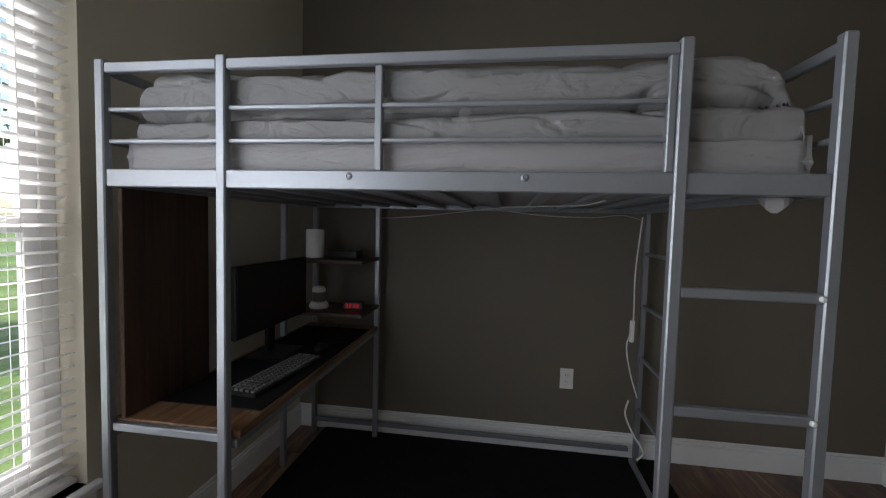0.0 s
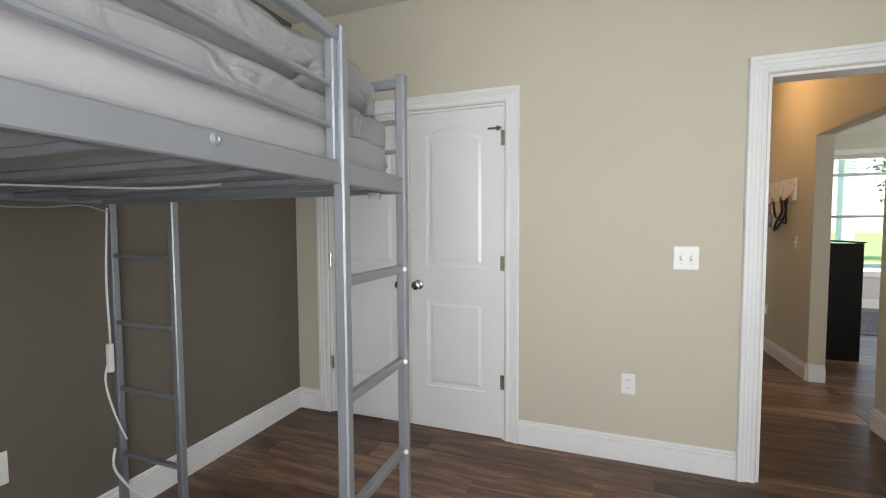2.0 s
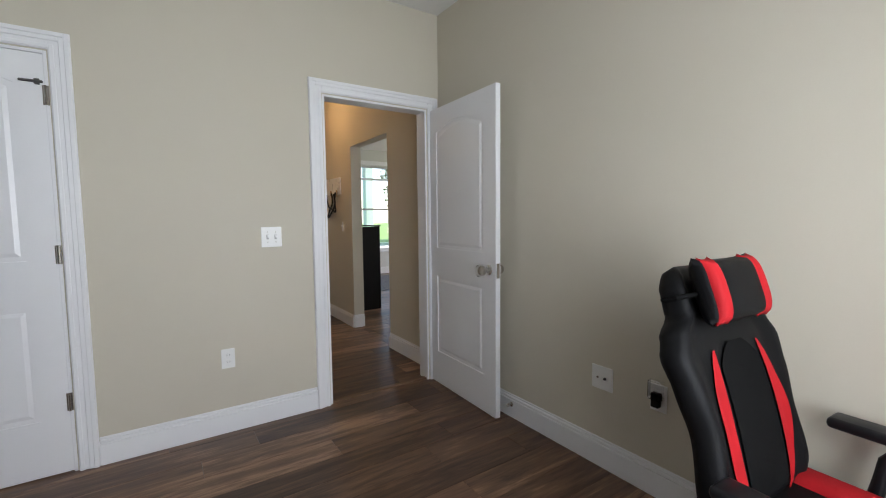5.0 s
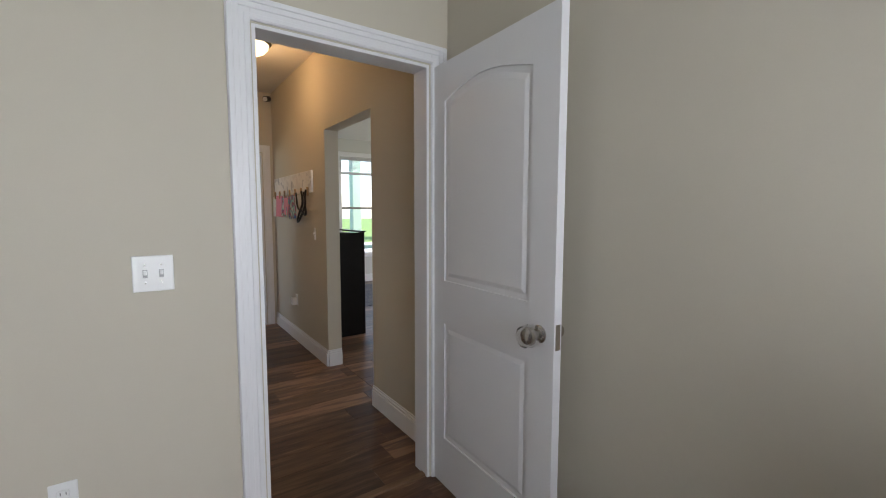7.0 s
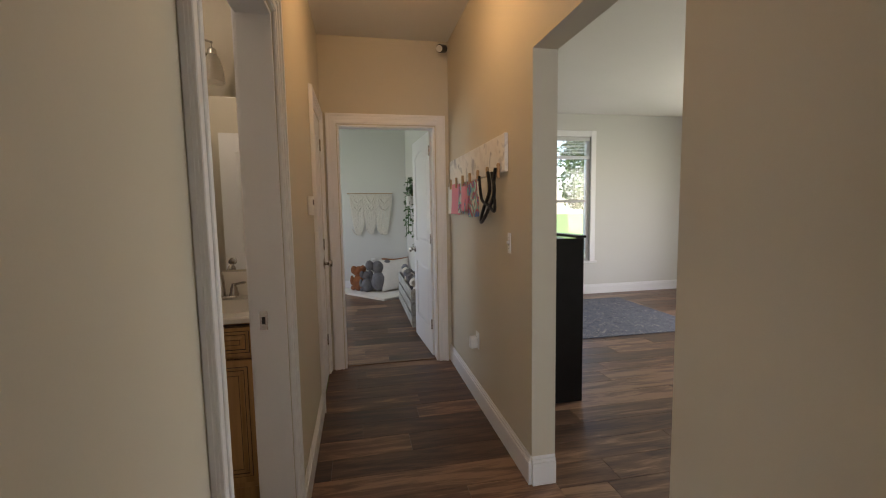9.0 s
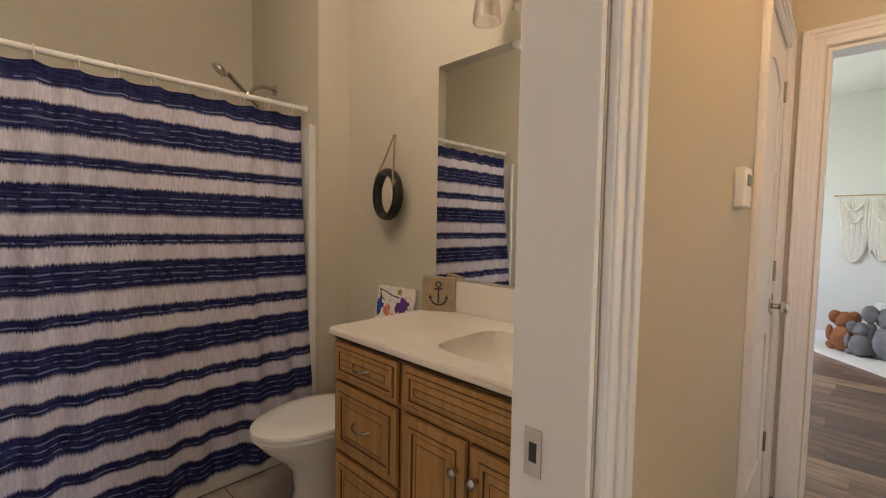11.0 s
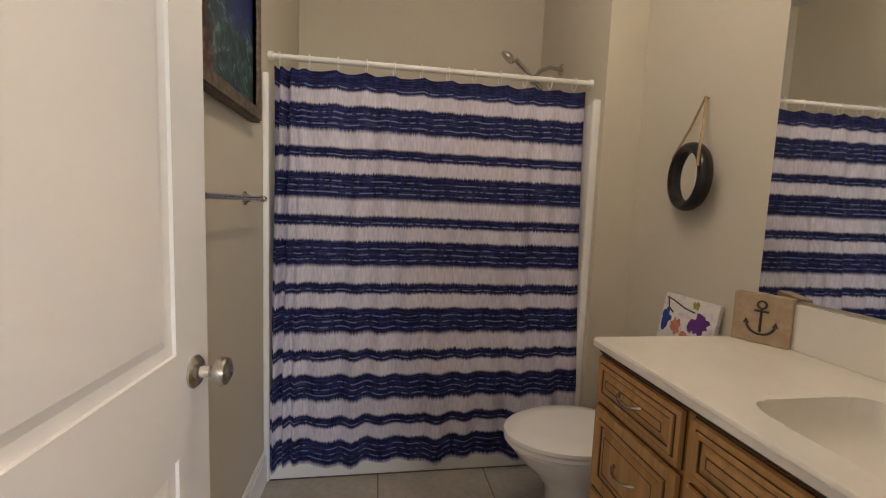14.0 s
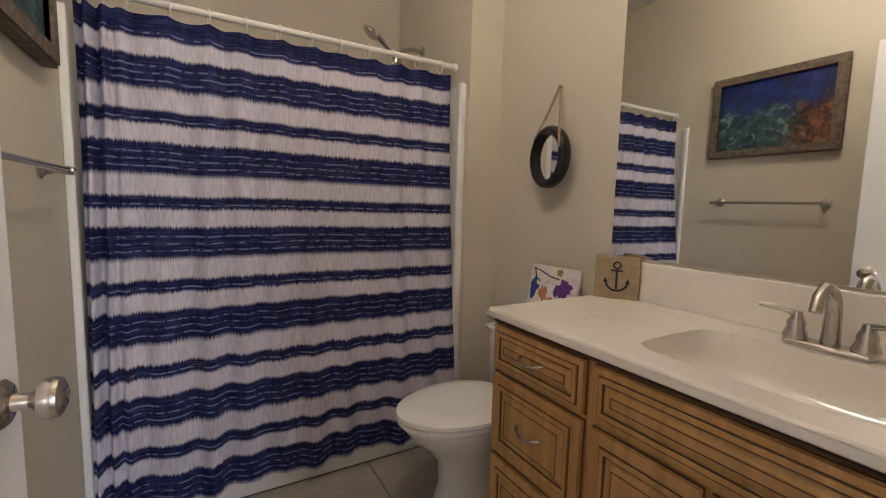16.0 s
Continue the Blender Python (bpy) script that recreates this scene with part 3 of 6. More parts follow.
def door_leaf(name, m, w, h, label, s=0.125, zs=(0.25, 0.82, 1.03, 1.86), rise=0.055, parent=None, sides=(-1, 1), thick=0.035):
    """A moulded two-panel door with an arched upper panel; local x from 0 to w, thickness centred on y."""
    leaf = thing(name, label, "door", m, kind="structure")
    core = thick / 2 - 0.007
    part("core", box(0, w, -core, core, 0.008, h), TRIM, leaf)
    z0, z1, z2, z3 = zs
    for k in sides:
        a, c = k * core, k * (core + 0.007)
        b = prism([(0, 0.008), (s, 0.008), (s, h), (0, h)], a, c)
        prism([(w - s, 0.008), (w, 0.008), (w, h), (w - s, h)], a, c, bm=b)
        prism([(s, 0.008), (w - s, 0.008), (w - s, z0), (s, z0)], a, c, bm=b)
        prism([(s, z1), (w - s, z1), (w - s, z2), (s, z2)], a, c, bm=b)
        head = arched(s, w, z2, z3, rise)[2:]
        prism([(s, h), (w - s, h)] + head, a, c, bm=b)
        part("stile_and_rail", b, TRIM, leaf)
        for lo, hi, r in ((z0, z1, 0), (z2, z3, rise)):
            b = prism(arched(s, w, lo, hi, r, 0.022), a, a + k * 0.0055, arched(s, w, lo, hi, r, 0.040))
            part("raised_panel", b, TRIM, leaf)
    return leaf


def knob(parent, x, z, y, k, cover=False, material=None):
    """A round door knob with its rose, standing out towards k on y."""
    m = Matrix.Translation((x, y, z)) @ pose(0, 0, 0, 90 if k < 0 else -90)
    b = turned([(0, 0), (0.032, 0), (0.032, 0.004), (0.026, 0.010), (0.012, 0.013), (0.0105, 0.030), (0.016, 0.036), (0.026, 0.042), (0.029, 0.052), (0.026, 0.062), (0.014, 0.068), (0, 0.069)], 28, m=m)
    part("door_knob", b, material or NICKEL, parent, "round brushed nickel knob", True)
    if cover:
        b = turned([(0.018, 0.022), (0.036, 0.024), (0.040, 0.05), (0.037, 0.078), (0.020, 0.088), (0, 0.089)], 24, m=m)
        part("knob_cover", b, CLEAR, parent, "clear child-safety knob cover", True)


def hinge(parent, x, z, y, k=-1):
    b = box(x - 0.012, x + 0.012, *sorted((y, y + k * 0.003)), z - 0.045, z + 0.045, 0.001)
    tube([(x, y + k * 0.005, z - 0.045), (x, y + k * 0.005, z + 0.045)], 0.006, 8, bm=b)
    part("hinge", b, NICKEL, parent, "brushed metal door hinge", True)


# bedroom door, open flat towards the south wall
leaf = door_leaf("door_1", pose(2.078, -0.8175, 0, 0, 0, 177.6), 0.815, 2.032, "white two-panel door with arched top standing open")
knob(leaf, 0.748, 0.925, -0.0175, -1, True)
knob(leaf, 0.748, 0.925, 0.0175, 1)
part("latch", box(0.8145, 0.8175, -0.011, 0.011, 0.88, 0.97, 0.001), NICKEL, leaf, "nickel latch plate")
for z in (0.3, 1.08, 1.86):
    hinge(leaf, 0.002, z, 0.0175, 1)
# closet pair
for n, (m, kx, hx) in enumerate(((facing_east(XE + 0.02, 2.532), 0.553, 0.004), (facing_east(XE + 0.02, 1.918), 0.058, 0.606))):
    leaf = door_leaf("door_%d" % (n + 2), m, 0.61, 2.028, "white two-panel closet door with arched top, closed", 0.115, (0.285, 0.845, 1.065, 1.885), 0.05, sides=(-1,))
    knob(leaf, kx, 0.94, -0.0175, -1)
    for z in (0.36, 1.09, 1.84):
        hinge(leaf, hx, z, -0.0175)
    if n:
        b = box(0.515, 0.60, -0.030, -0.020, 1.893, 1.905, 0.003)
        box(0.568, 0.588, -0.028, -0.018, 1.885, 1.912, 0.002, bm=b)
        part("child_lock", b, DARKMETAL, leaf, "dark metal flip lock near the top")
# bathroom door, open into the bathroom along the west wall
leaf = door_leaf("door_4", pose(2.948, 0.290, 0, 0, 0, 87.6), 0.745, 2.032, "white two-panel bathroom door standing open against the wall", 0.125, (0.25, 0.78, 0.975, 1.86))
knob(leaf, 0.685, 0.92, -0.0175, -1)
part("latch", box(0.7445, 0.7475, -0.011, 0.011, 0.88, 0.97, 0.001), NICKEL, leaf, "nickel latch plate")
# linen door in the hall
leaf = door_leaf("door_5", facing_north(4.955, HN + 0.02), 0.60, 2.03, "white two-panel linen closet door, closed", 0.11, sides=(-1,))
knob(leaf, 0.54, 0.93, -0.0175, -1)
for z in (0.3, 1.08, 1.86):
    hinge(leaf, 0.597, z, -0.0175)
part("strike", box(0.583, 0.600, -0.024, -0.0175, 0.88, 0.98, 0.001), NICKEL, leaf, "nickel latch plate")
# nursery door, open into the nursery
leaf = door_leaf("door_6", pose(5.79, -0.772, 0, 0, 0, 3.5), 0.78, 2.032, "white two-panel nursery door standing open")
knob(leaf, 0.715, 0.93, 0.0175, 1)
for z in (0.3, 1.08, 1.86):
    hinge(leaf, -0.004, z, 0.0175, 1)
# strike plate of the bathroom door
sp = thing("strike_plate", "brushed nickel strike plate on the white bathroom jamb", "strike plate", pose(3.690, 0.235, 0.94))
part("plate", box(0, 0.002, -0.014, 0.014, -0.035, 0.035, 0.0005), NICKEL, sp)
part("hole", box(-0.0006, 0, -0.006, 0.006, -0.014, 0.014), SLOT, sp, "dark latch hole")
slab("threshold", XE + 0.02, XE + 0.055, -0.766, -0.014, 0.0, 0.010, STRIP, "narrow brown threshold strip between rooms", "threshold")
slab("threshold_nursery", XEND + 0.04, XEND + 0.075, -0.77, 0.011, 0.0, 0.010, STRIP, "narrow brown threshold strip between rooms", "threshold")


# ---- plates on walls ----
def plate(m, x, z, w, h, kind, label):
    """A switch or outlet cover plate; m is the wall frame, x and z its centre."""
    p = thing("wall_plate", label, "outlet" if kind == "outlet" else "switch" if kind == "switch" else "wall plate", m @ Matrix.Translation((x, 0, z)))
    part("cover", box(-w / 2, w / 2, -0.006, 0, -h / 2, h / 2, 0.003, seg=2), PLATE, p)
    if kind == "switch":
        n = max(1, round(w / 0.058) - 0) if w > 0.09 else 1
        for i in range(n):
            cx = (i - (n - 1) / 2) * 0.046
            b = box(cx - 0.0052, cx + 0.0052, -0.018, -0.005, -0.004, 0.0115, 0.002)
            part("toggle", b, PLATE, p)
            # Grey patch paints the shade round the white toggle
            part("slot", box(cx - 0.0068, cx + 0.0068, -0.0066, -0.0050, -0.0135, 0.0135), CABLESHADEGREY, p, "toggle slot greyed as shade")
            for s in (-0.03, 0.03):
                part("screw", turned([(0, 0), (0.003, 0), (0.003, 0.001), (0, 0.0014)], 8, m=Matrix.Translation((cx, -0.006, s)) @ pose(0, 0, 0, 90)), NICKEL, p)
    elif kind == "outlet":
        for s in (-0.021, 0.021):
            part("socket", box(-0.016, 0.016, -0.0085, -0.005, s - 0.014, s + 0.014, 0.004), PLATE, p)
            b = box(-0.008, -0.006, -0.0092, -0.008, s - 0.003, s + 0.007)
            box(0.006, 0.008, -0.0092, -0.008, s - 0.003, s + 0.006, bm=b)
            part("slot", b, SLOT, p)
    elif kind == "jack":
        for cx, r in ((-0.022, 0.005), (0.018, 0.007)):
            part("jack", turned([(0, 0), (r, 0), (r, 0.006), (0, 0.006)], 10, m=Matrix.Translation((cx, -0.006, 0)) @ pose(0, 0, 0, 90)), SLOT if r > 0.006 else NICKEL, p)
    return p


plate(E_, -0.338, 1.143, 0.118, 0.122, "switch", "white two-gang toggle switch plate beside the bedroom door")
plate(E_, -0.605, 0.44, 0.072, 0.115, "outlet", "white duplex outlet low on the greige wall")
plate(facing_north(0, YN), 0.39, 0.441, 0.076, 0.122, "outlet", "white duplex outlet low on the dark wall")
plate(facing_south(0, YS), -0.60, 0.452, 0.118, 0.118, "jack", "white plate with two cable jacks")
op = plate(facing_south(0, YS), -0.315, 0.452, 0.075, 0.122, "outlet", "white outlet with a clear plug-in device")
part("device", box(-0.028, 0.028, -0.05, -0.010, 0.0, 0.085, 0.006, seg=2), CLEAR, op, "clear plug-in device")
part("device_core", box(-0.018, 0.018, -0.04, -0.0125, -0.035, 0.03, 0.004), BLACK, op)
plate(H_, -4.17, 1.157, 0.04, 0.11, "switch", "narrow white switch on the hall wall")
op = plate(H_, -4.80, 0.44, 0.072, 0.115, "outlet", "white outlet with a night light in the hall")
part("night_light", box(-0.02, 0.03, -0.06, -0.010, -0.05, 0.03, 0.008, seg=2), PLATE, op, "white night light")
th = thing("thermostat", "small white thermostat on the hall wall", "thermostat", facing_north(4.59, HN) @ Matrix.Translation((0, 0, 1.375)))
part("body", box(-0.045, 0.045, -0.028, 0, -0.055, 0.055, 0.006, seg=2), PLATE, th)
part("display", box(-0.028, 0.028, -0.030, -0.027, 0.005, 0.035, 0.001), KEYCAP, th, "grey display")
ds = thing("door_stop", "brushed metal door stop on the baseboard", "door stop", facing_south(0, YS) @ Matrix.Translation((-1.235, -0.016, 0.085)))
part("stem", turned([(0, 0), (0.016, 0), (0.014, 0.006), (0.006, 0.01), (0.006, 0.022), (0.011, 0.024), (0.011, 0.034), (0, 0.035)], 14, m=pose(0, 0, 0, 90)), NICKEL, ds, soft=True)
sd = thing("smoke_detector", "round white smoke detector on the bedroom ceiling", "smoke detector", pose(1.62, -0.62, TOP))
part("body", turned([(0, 0), (0.065, 0), (0.062, -0.022), (0.045, -0.034), (0, -0.036)], 28), PLATE, sd, soft=True)

# ---- bedroom window ----
wy0, wy1, wz0, wz1 = WIN
win = thing("window_1", "white window with lowered white horizontal blinds, unseen southern half added for light", "window", pose(XW, 0, 0), kind="structure")
b = box(-0.13, -0.09, wy0, wy0 + 0.05, wz0, wz1, 0.003)
box(-0.13, -0.09, wy1 - 0.05, wy1, wz0, wz1, 0.003, bm=b)
box(-0.13, -0.09, wy0 + 0.05, wy1 - 0.05, wz0, wz0 + 0.06, 0.003, bm=b)
box(-0.13, -0.09, wy0 + 0.05, wy1 - 0.05, wz1 - 0.05, wz1, 0.003, bm=b)
mid = (wy0 + wy1) / 2
box(-0.13, -0.09, mid - 0.05, mid + 0.05, wz0 + 0.06, wz1 - 0.05, 0.003, bm=b)
part("window_frame", b, TRIM, win)
for a, c in ((wy0 + 0.05, mid - 0.05), (mid + 0.05, wy1 - 0.05)):
    for z0, z1, x in ((wz0 + 0.06, 1.32, -0.118), (1.28, wz1 - 0.05, -0.125)):
        b = box(x, x + 0.03, a, a + 0.045, z0, z1, 0.002)
        box(x, x + 0.03, c - 0.045, c, z0, z1, 0.002, bm=b)
        box(x, x + 0.03, a + 0.045, c - 0.045, z0, z0 + 0.045, 0.002, bm=b)
        box(x, x + 0.03, a + 0.045, c - 0.045, z1 - 0.045, z1, 0.002, bm=b)
        part("sash", b, TRIM, win)
        g = part("pane", box(x + 0.012, x + 0.016, a + 0.045, c - 0.045, z0 + 0.045, z1 - 0.045), PANE, win)
        g.visible_shadow = False
part("window_sill", box(-0.09, 0.03, wy0 - 0.04, wy1 + 0.04, wz0 - 0.022, wz0, 0.004), TRIM, win)
part("apron", box(0.0, 0.014, wy0 - 0.02, wy1 + 0.02, wz0 - 0.085, wz0 - 0.022, 0.003), TRIM, win)
bl = thing("window_blind", "white horizontal slat blind lowered over the window", "blind", pose(XW - 0.045, 0, 0))
part("headrail", box(-0.025, 0.025, wy0 + 0.01, wy1 - 0.008, wz1 - 0.05, wz1 - 0.003, 0.004), SLAT, bl)
part("bottom_rail", box(-0.022, 0.022, wy0 + 0.01, wy1 - 0.008, wz0 + 0.012, wz0 + 0.028, 0.003), SLAT, bl)
sl = mesh_of("slat", grid(6, 1, lambda u, v: ((u - 0.5) * 0.048, wy0 + 0.01 + v * (wy1 - wy0 - 0.018), 0.004 * math.sin(math.pi * u) + (u - 0.5) * 0.012)), SLAT)
z = wz0 + 0.06
while z < wz1 - 0.06:
    o = new("slat", sl)
    o.parent = bl
    o.location = (0, 0, z)
    z += 0.0405
for y in (wy0 + 0.15, mid, wy1 - 0.15):
    b = tube([(0.024, y, wz0 + 0.02), (0.024, y, wz1 - 0.03)], 0.0012, 5)
    tube([(-0.024, y, wz0 + 0.02), (-0.024, y, wz1 - 0.03)], 0.0012, 5, bm=b)
    part("ladder_cord", b, SLAT, bl)


# ---- loft bed ----
BX0, BX1, BY0, BY1 = -1.165, 0.755, 1.335, 2.745
bed = thing("loft_bed", "silver metal loft bed with ladder, guard rails and built-in desk", "loft bed")


def post(x0, y0, x1, y1, z0, z1, name="post"):
    return part(name, box(x0, x1, y0, y1, z0, z1, 0.004), STEEL, bed)


PW, PD = 0.029, 0.030
fronts = (BX0, -0.785, 0.395, BX1 - PW)
for x in fronts:
    post(x, BY0, x + PW, BY0 + PD, 0, 1.776)
for x, y in ((BX0, 2.34), (BX0, BY1 - PD), (-0.768, BY1 - PD), (BX1 + 0.030 - PW, 2.355), (BX1 + 0.030 - PW, BY1 - PD)):
    post(x, y, x + PW, y + PD, 0, 1.776)


def bar(x0, x1, y0, y1, z0, z1, name="rail"):
    return part(name, box(x0, x1, y0, y1, z0, z1, 0.003), STEEL, bed)


# side beams and end beams
bar(BX0 + PW, BX1 - PW, BY0 + 0.006, BY0 + 0.036, 1.416, 1.467, "beam")
bar(BX0 + PW, BX1 - PW, BY1 - 0.04, BY1 - 0.01, 1.416, 1.467, "beam")
bar(BX0 + 0.006, BX0 + 0.034, BY0 + PD, BY1 - PD, 1.416, 1.467, "beam")
bar(BX1 - 0.034, BX1 - 0.006, BY0 + PD, BY1 - PD, 1.416, 1.467, "beam")
# guard rails in front
for a, c in ((BX0 + PW, -0.785), (-0.785 + PW, 0.395)):
    bar(a, c, BY0 + 0.004, BY0 + 0.027, 1.738, 1.766, "top_rail")
    bar(a, c, BY0 + 0.014, BY0 + 0.030, 1.630, 1.643, "guard_rail")
    bar(a, c, BY0 + 0.014, BY0 + 0.030, 1.540, 1.553, "guard_rail")
bar(-0.337, -0.317, BY0 + 0.010, BY0 + 0.034, 1.467, 1.738, "baluster")
bar(0.376, 0.395, BY0 + 0.010, BY0 + 0.034, 1.467, 1.75, "baluster")
# guard rails behind and at the ends
for z0, z1 in ((1.738, 1.766), (1.630, 1.643), (1.540, 1.553)):
    bar(BX0 + PW, BX1 - PW, BY1 - 0.035, BY1 - 0.012, z0, z1, "guard_rail")
    for x in (BX0, BX1 - PW):
        bar(x + 0.009, x + 0.027, BY0 + PD, BY1 - PD, z0, z1, "guard_rail")
# ladders: one in front, one at the rear end
for z in (1.185, 0.897, 0.61, 0.32):
    bar(0.395 + PW, BX1 - PW, BY0 + 0.003, BY0 + 0.027, z - 0.012, z + 0.012, "rung")
    part("bolt", turned([(0, 0), (0.007, 0), (0.007, 0.006), (0.004, 0.009), (0, 0.009)], 10, m=Matrix.Translation((BX1 - PW - 0.004, BY0 + 0.003, z)) @ pose(0, 0, 0, 90)), PLATE, bed, "white plastic cap")
    bar(BX1 + 0.004, BX1 + 0.024, 2.355 + PD, BY1 - PD, z + 0.004, z + 0.022, "rung")
# floor bars and desk bars
bar(-0.768 + PW, BX1 - PW, BY1 - 0.035, BY1 - 0.012, 0.085, 0.11, "floor_bar")
bar(BX0 + PW, -0.768, BY1 - 0.035, BY1 - 0.012, 0.085, 0.11, "floor_bar")
bar(BX1 - 0.026, BX1 - 0.003, BY0 + PD, BY1 - 0.036, 0.03, 0.055, "floor_bar")
bar(BX0 + PW, -0.785, BY0 + 0.010, BY0 + 0.036, 0.688, 0.712, "desk_bar")
bar(-0.768, -0.742, BY0 + PD, BY1 - PD, 0.664, 0.688, "desk_bar")
bar(BX0 + 0.006, BX0 + 0.030, BY0 + PD, 2.34, 0.664, 0.688, "desk_bar")
for x in (-0.403, 0.052):
    part("bolt", turned([(0, 0), (0.010, 0), (0.009, 0.003), (0.005, 0.005), (0.003, 0.003), (0, 0.003)], 14, m=Matrix.Translation((x, BY0 + 0.006, 1.452)) @ pose(0, 0, 0, 90)), STEEL, bed, "round bolt head", True)
n = 11
for i in range(n):
    x = BX0 + 0.13 + i * (BX1 - BX0 - 0.26) / (n - 1)
    bar(x - 0.022, x + 0.022, BY0 + 0.036, BY1 - 0.04, 1.424, 1.440, "slat")
# desktop, shelves and side panel of the bed's desk
part("desktop", box(BX0 + 0.005, -0.735, BY0 + 0.037, BY1 - 0.06, 0.690, 0.716, 0.003), DESKWOOD, bed, "striped brown wooden desktop")
part("side_panel", box(BX0 + 0.037, BX0 + 0.052, BY0 + PD + 0.003, 1.735, 0.718, 1.414, 0.002), PANELWOOD, bed, "dark brown wooden side panel")
for z in (0.832, 1.118):
    part("shelf", box(BX0 + 0.008, -0.735, 2.40, BY1 - 0.042, z - 0.010, z + 0.010, 0.002), PANELWOOD, bed, "dark brown corner shelf")

# mattress and bedding
mt = thing("mattress", "white mattress lying on the loft bed slats", "mattress")
part("ticking", box(BX0 + 0.06, BX1 - 0.045, BY0 + 0.045, BY1 - 0.05, 1.441, 1.575, 0.035, seg=4), SHEET, mt, soft=True)


def folds(x, y, z):
    """Soft hollows, fine gathers and a few long creases of a duvet."""
    a = noise.noise(Vector((x * 1.3, y * 1.7, z * 2.0)))
    r = abs(noise.noise(Vector((x * 1.7 + z * 6.0, y * 2.2, z * 7.0 - x * 1.2)) + Vector((5, 2, 1))))
    w = abs(noise.noise(Vector((x * 4.6 - z * 9.0, y * 4.0, z * 6.0 + x * 1.1)) + Vector((2, 9, 4))))
    q = noise.noise(Vector((x * 17 + z * 10, y * 12, z * 5)) + Vector((1, 8, 3)))
    near = 0.35 + 0.65 * max(0.0, min(1.0, (0.0 - x) / 0.5))
    return a * 0.020 + 0.007 - 0.022 * math.exp(-r * 12) - 0.010 * math.exp(-w * 13) + 0.0070 * q * near


def roll(x, z):
    """Long rolled folds along the front, parted by deep creases that wander a little."""
    c0 = 1.530 + 0.010 * noise.noise(Vector((x * 1.4, 3, 0)))
    c1 = 1.628 + 0.014 * noise.noise(Vector((x * 1.2, 7, 0))) + 0.012 * x
    c2 = 1.775
    if z < c1:
        t = max(0.0, min(1.0, (z - c0) / (c1 - c0)))
    else:
        t = max(0.0, min(1.0, (z - c1) / (c2 - c1)))
    return 0.060 * abs(math.sin(math.pi * t)) ** 0.6 - 0.040


def duvet_point(u, v):
    """u along the bed, v round the section from the front skirt over the top to the rear."""
    x = BX0 + 0.10 + u * (BX1 - BX0 - 0.165)
    end = min(1.0, max(0.0, (1 - u) / 0.09))
    rnd = math.sqrt(max(0.0, 1 - (1 - end) ** 2))
    s0 = min(1.0, max(0.0, u / 0.05))
    rnd0 = math.sqrt(max(0.0, 1 - (1 - s0) ** 2))
    hgt = 1.555 + 0.20 * rnd * (0.45 + 0.55 * rnd0) - 0.012 * math.sin(math.pi * u)
    hem = 1.530 + 0.016 * noise.noise(Vector((x * 3.5, 0, 2)))
    if u > 0.77:
        hem -= 0.062 * min(1, (u - 0.77) / 0.14)
    front, back = BY0 + 0.052, BY1 - 0.05
    if v < 0.42:
        k = v / 0.42
        y, z = front - 0.004 * math.sin(math.pi * k), hem + (hgt - 0.05 - hem) * k
        nrm = Vector((0, -1, 0.1))
    elif v < 0.54:
        a = (v - 0.42) / 0.12 * math.pi / 2
        y, z = front + 0.05 * (1 - math.cos(a)), hgt - 0.05 + 0.05 * math.sin(a)
        nrm = Vector((0, -math.cos(a), math.sin(a)))
    else:
        k = (v - 0.54) / 0.46
        y, z = front + 0.05 + k * (back - front - 0.05), hgt + 0.02 * math.sin(math.pi * k)
        nrm = Vector((0, 0, 1))
    d = folds(x, y, z)
    if v < 0.5:
        d += roll(x, z) * min(1.0, (0.5 - v) / 0.06)
    q = Vector((x, y, z)) + nrm * d
    q.y = max(q.y, BY0 + 0.041)
    return q


dv = thing("duvet", "rumpled light grey duvet spread over the loft bed", "duvet")
cover = part("cover", grid(330, 130, duvet_point), BEDCLOTH, dv, soft=False)
smooth(cover, 80)
sh = thing("bed_sheet", "creased pale grey sheet tucked round the mattress", "sheet")


def sheet_point(u, v):
    x = BX0 + 0.055 + u * (BX1 - BX0 - 0.098)
    z = 1.447 + v * 0.115
    r = abs(noise.noise(Vector((x * 3.1 + z * 11, 0.7, z * 10 - x * 1.5))))
    return Vector((x, BY0 + 0.0405 + 0.006 * abs(noise.noise(Vector((x * 2, 0, z * 18)))) + 0.016 - 0.014 * math.exp(-r * 9), z))


s1 = part("front_drop", grid(260, 24, sheet_point), SHEET, sh)
smooth(s1, 80)
b = grid(8, 10, lambda u, v: Vector((0.60 + 0.09 * u, BY0 + 0.055 + 0.006 * math.sin(u * 7), 1.416 - v * 0.040 * (1 - abs(2 * u - 0.9)) - 0.002)))
part("loose_corner", b, SHEET, sh)


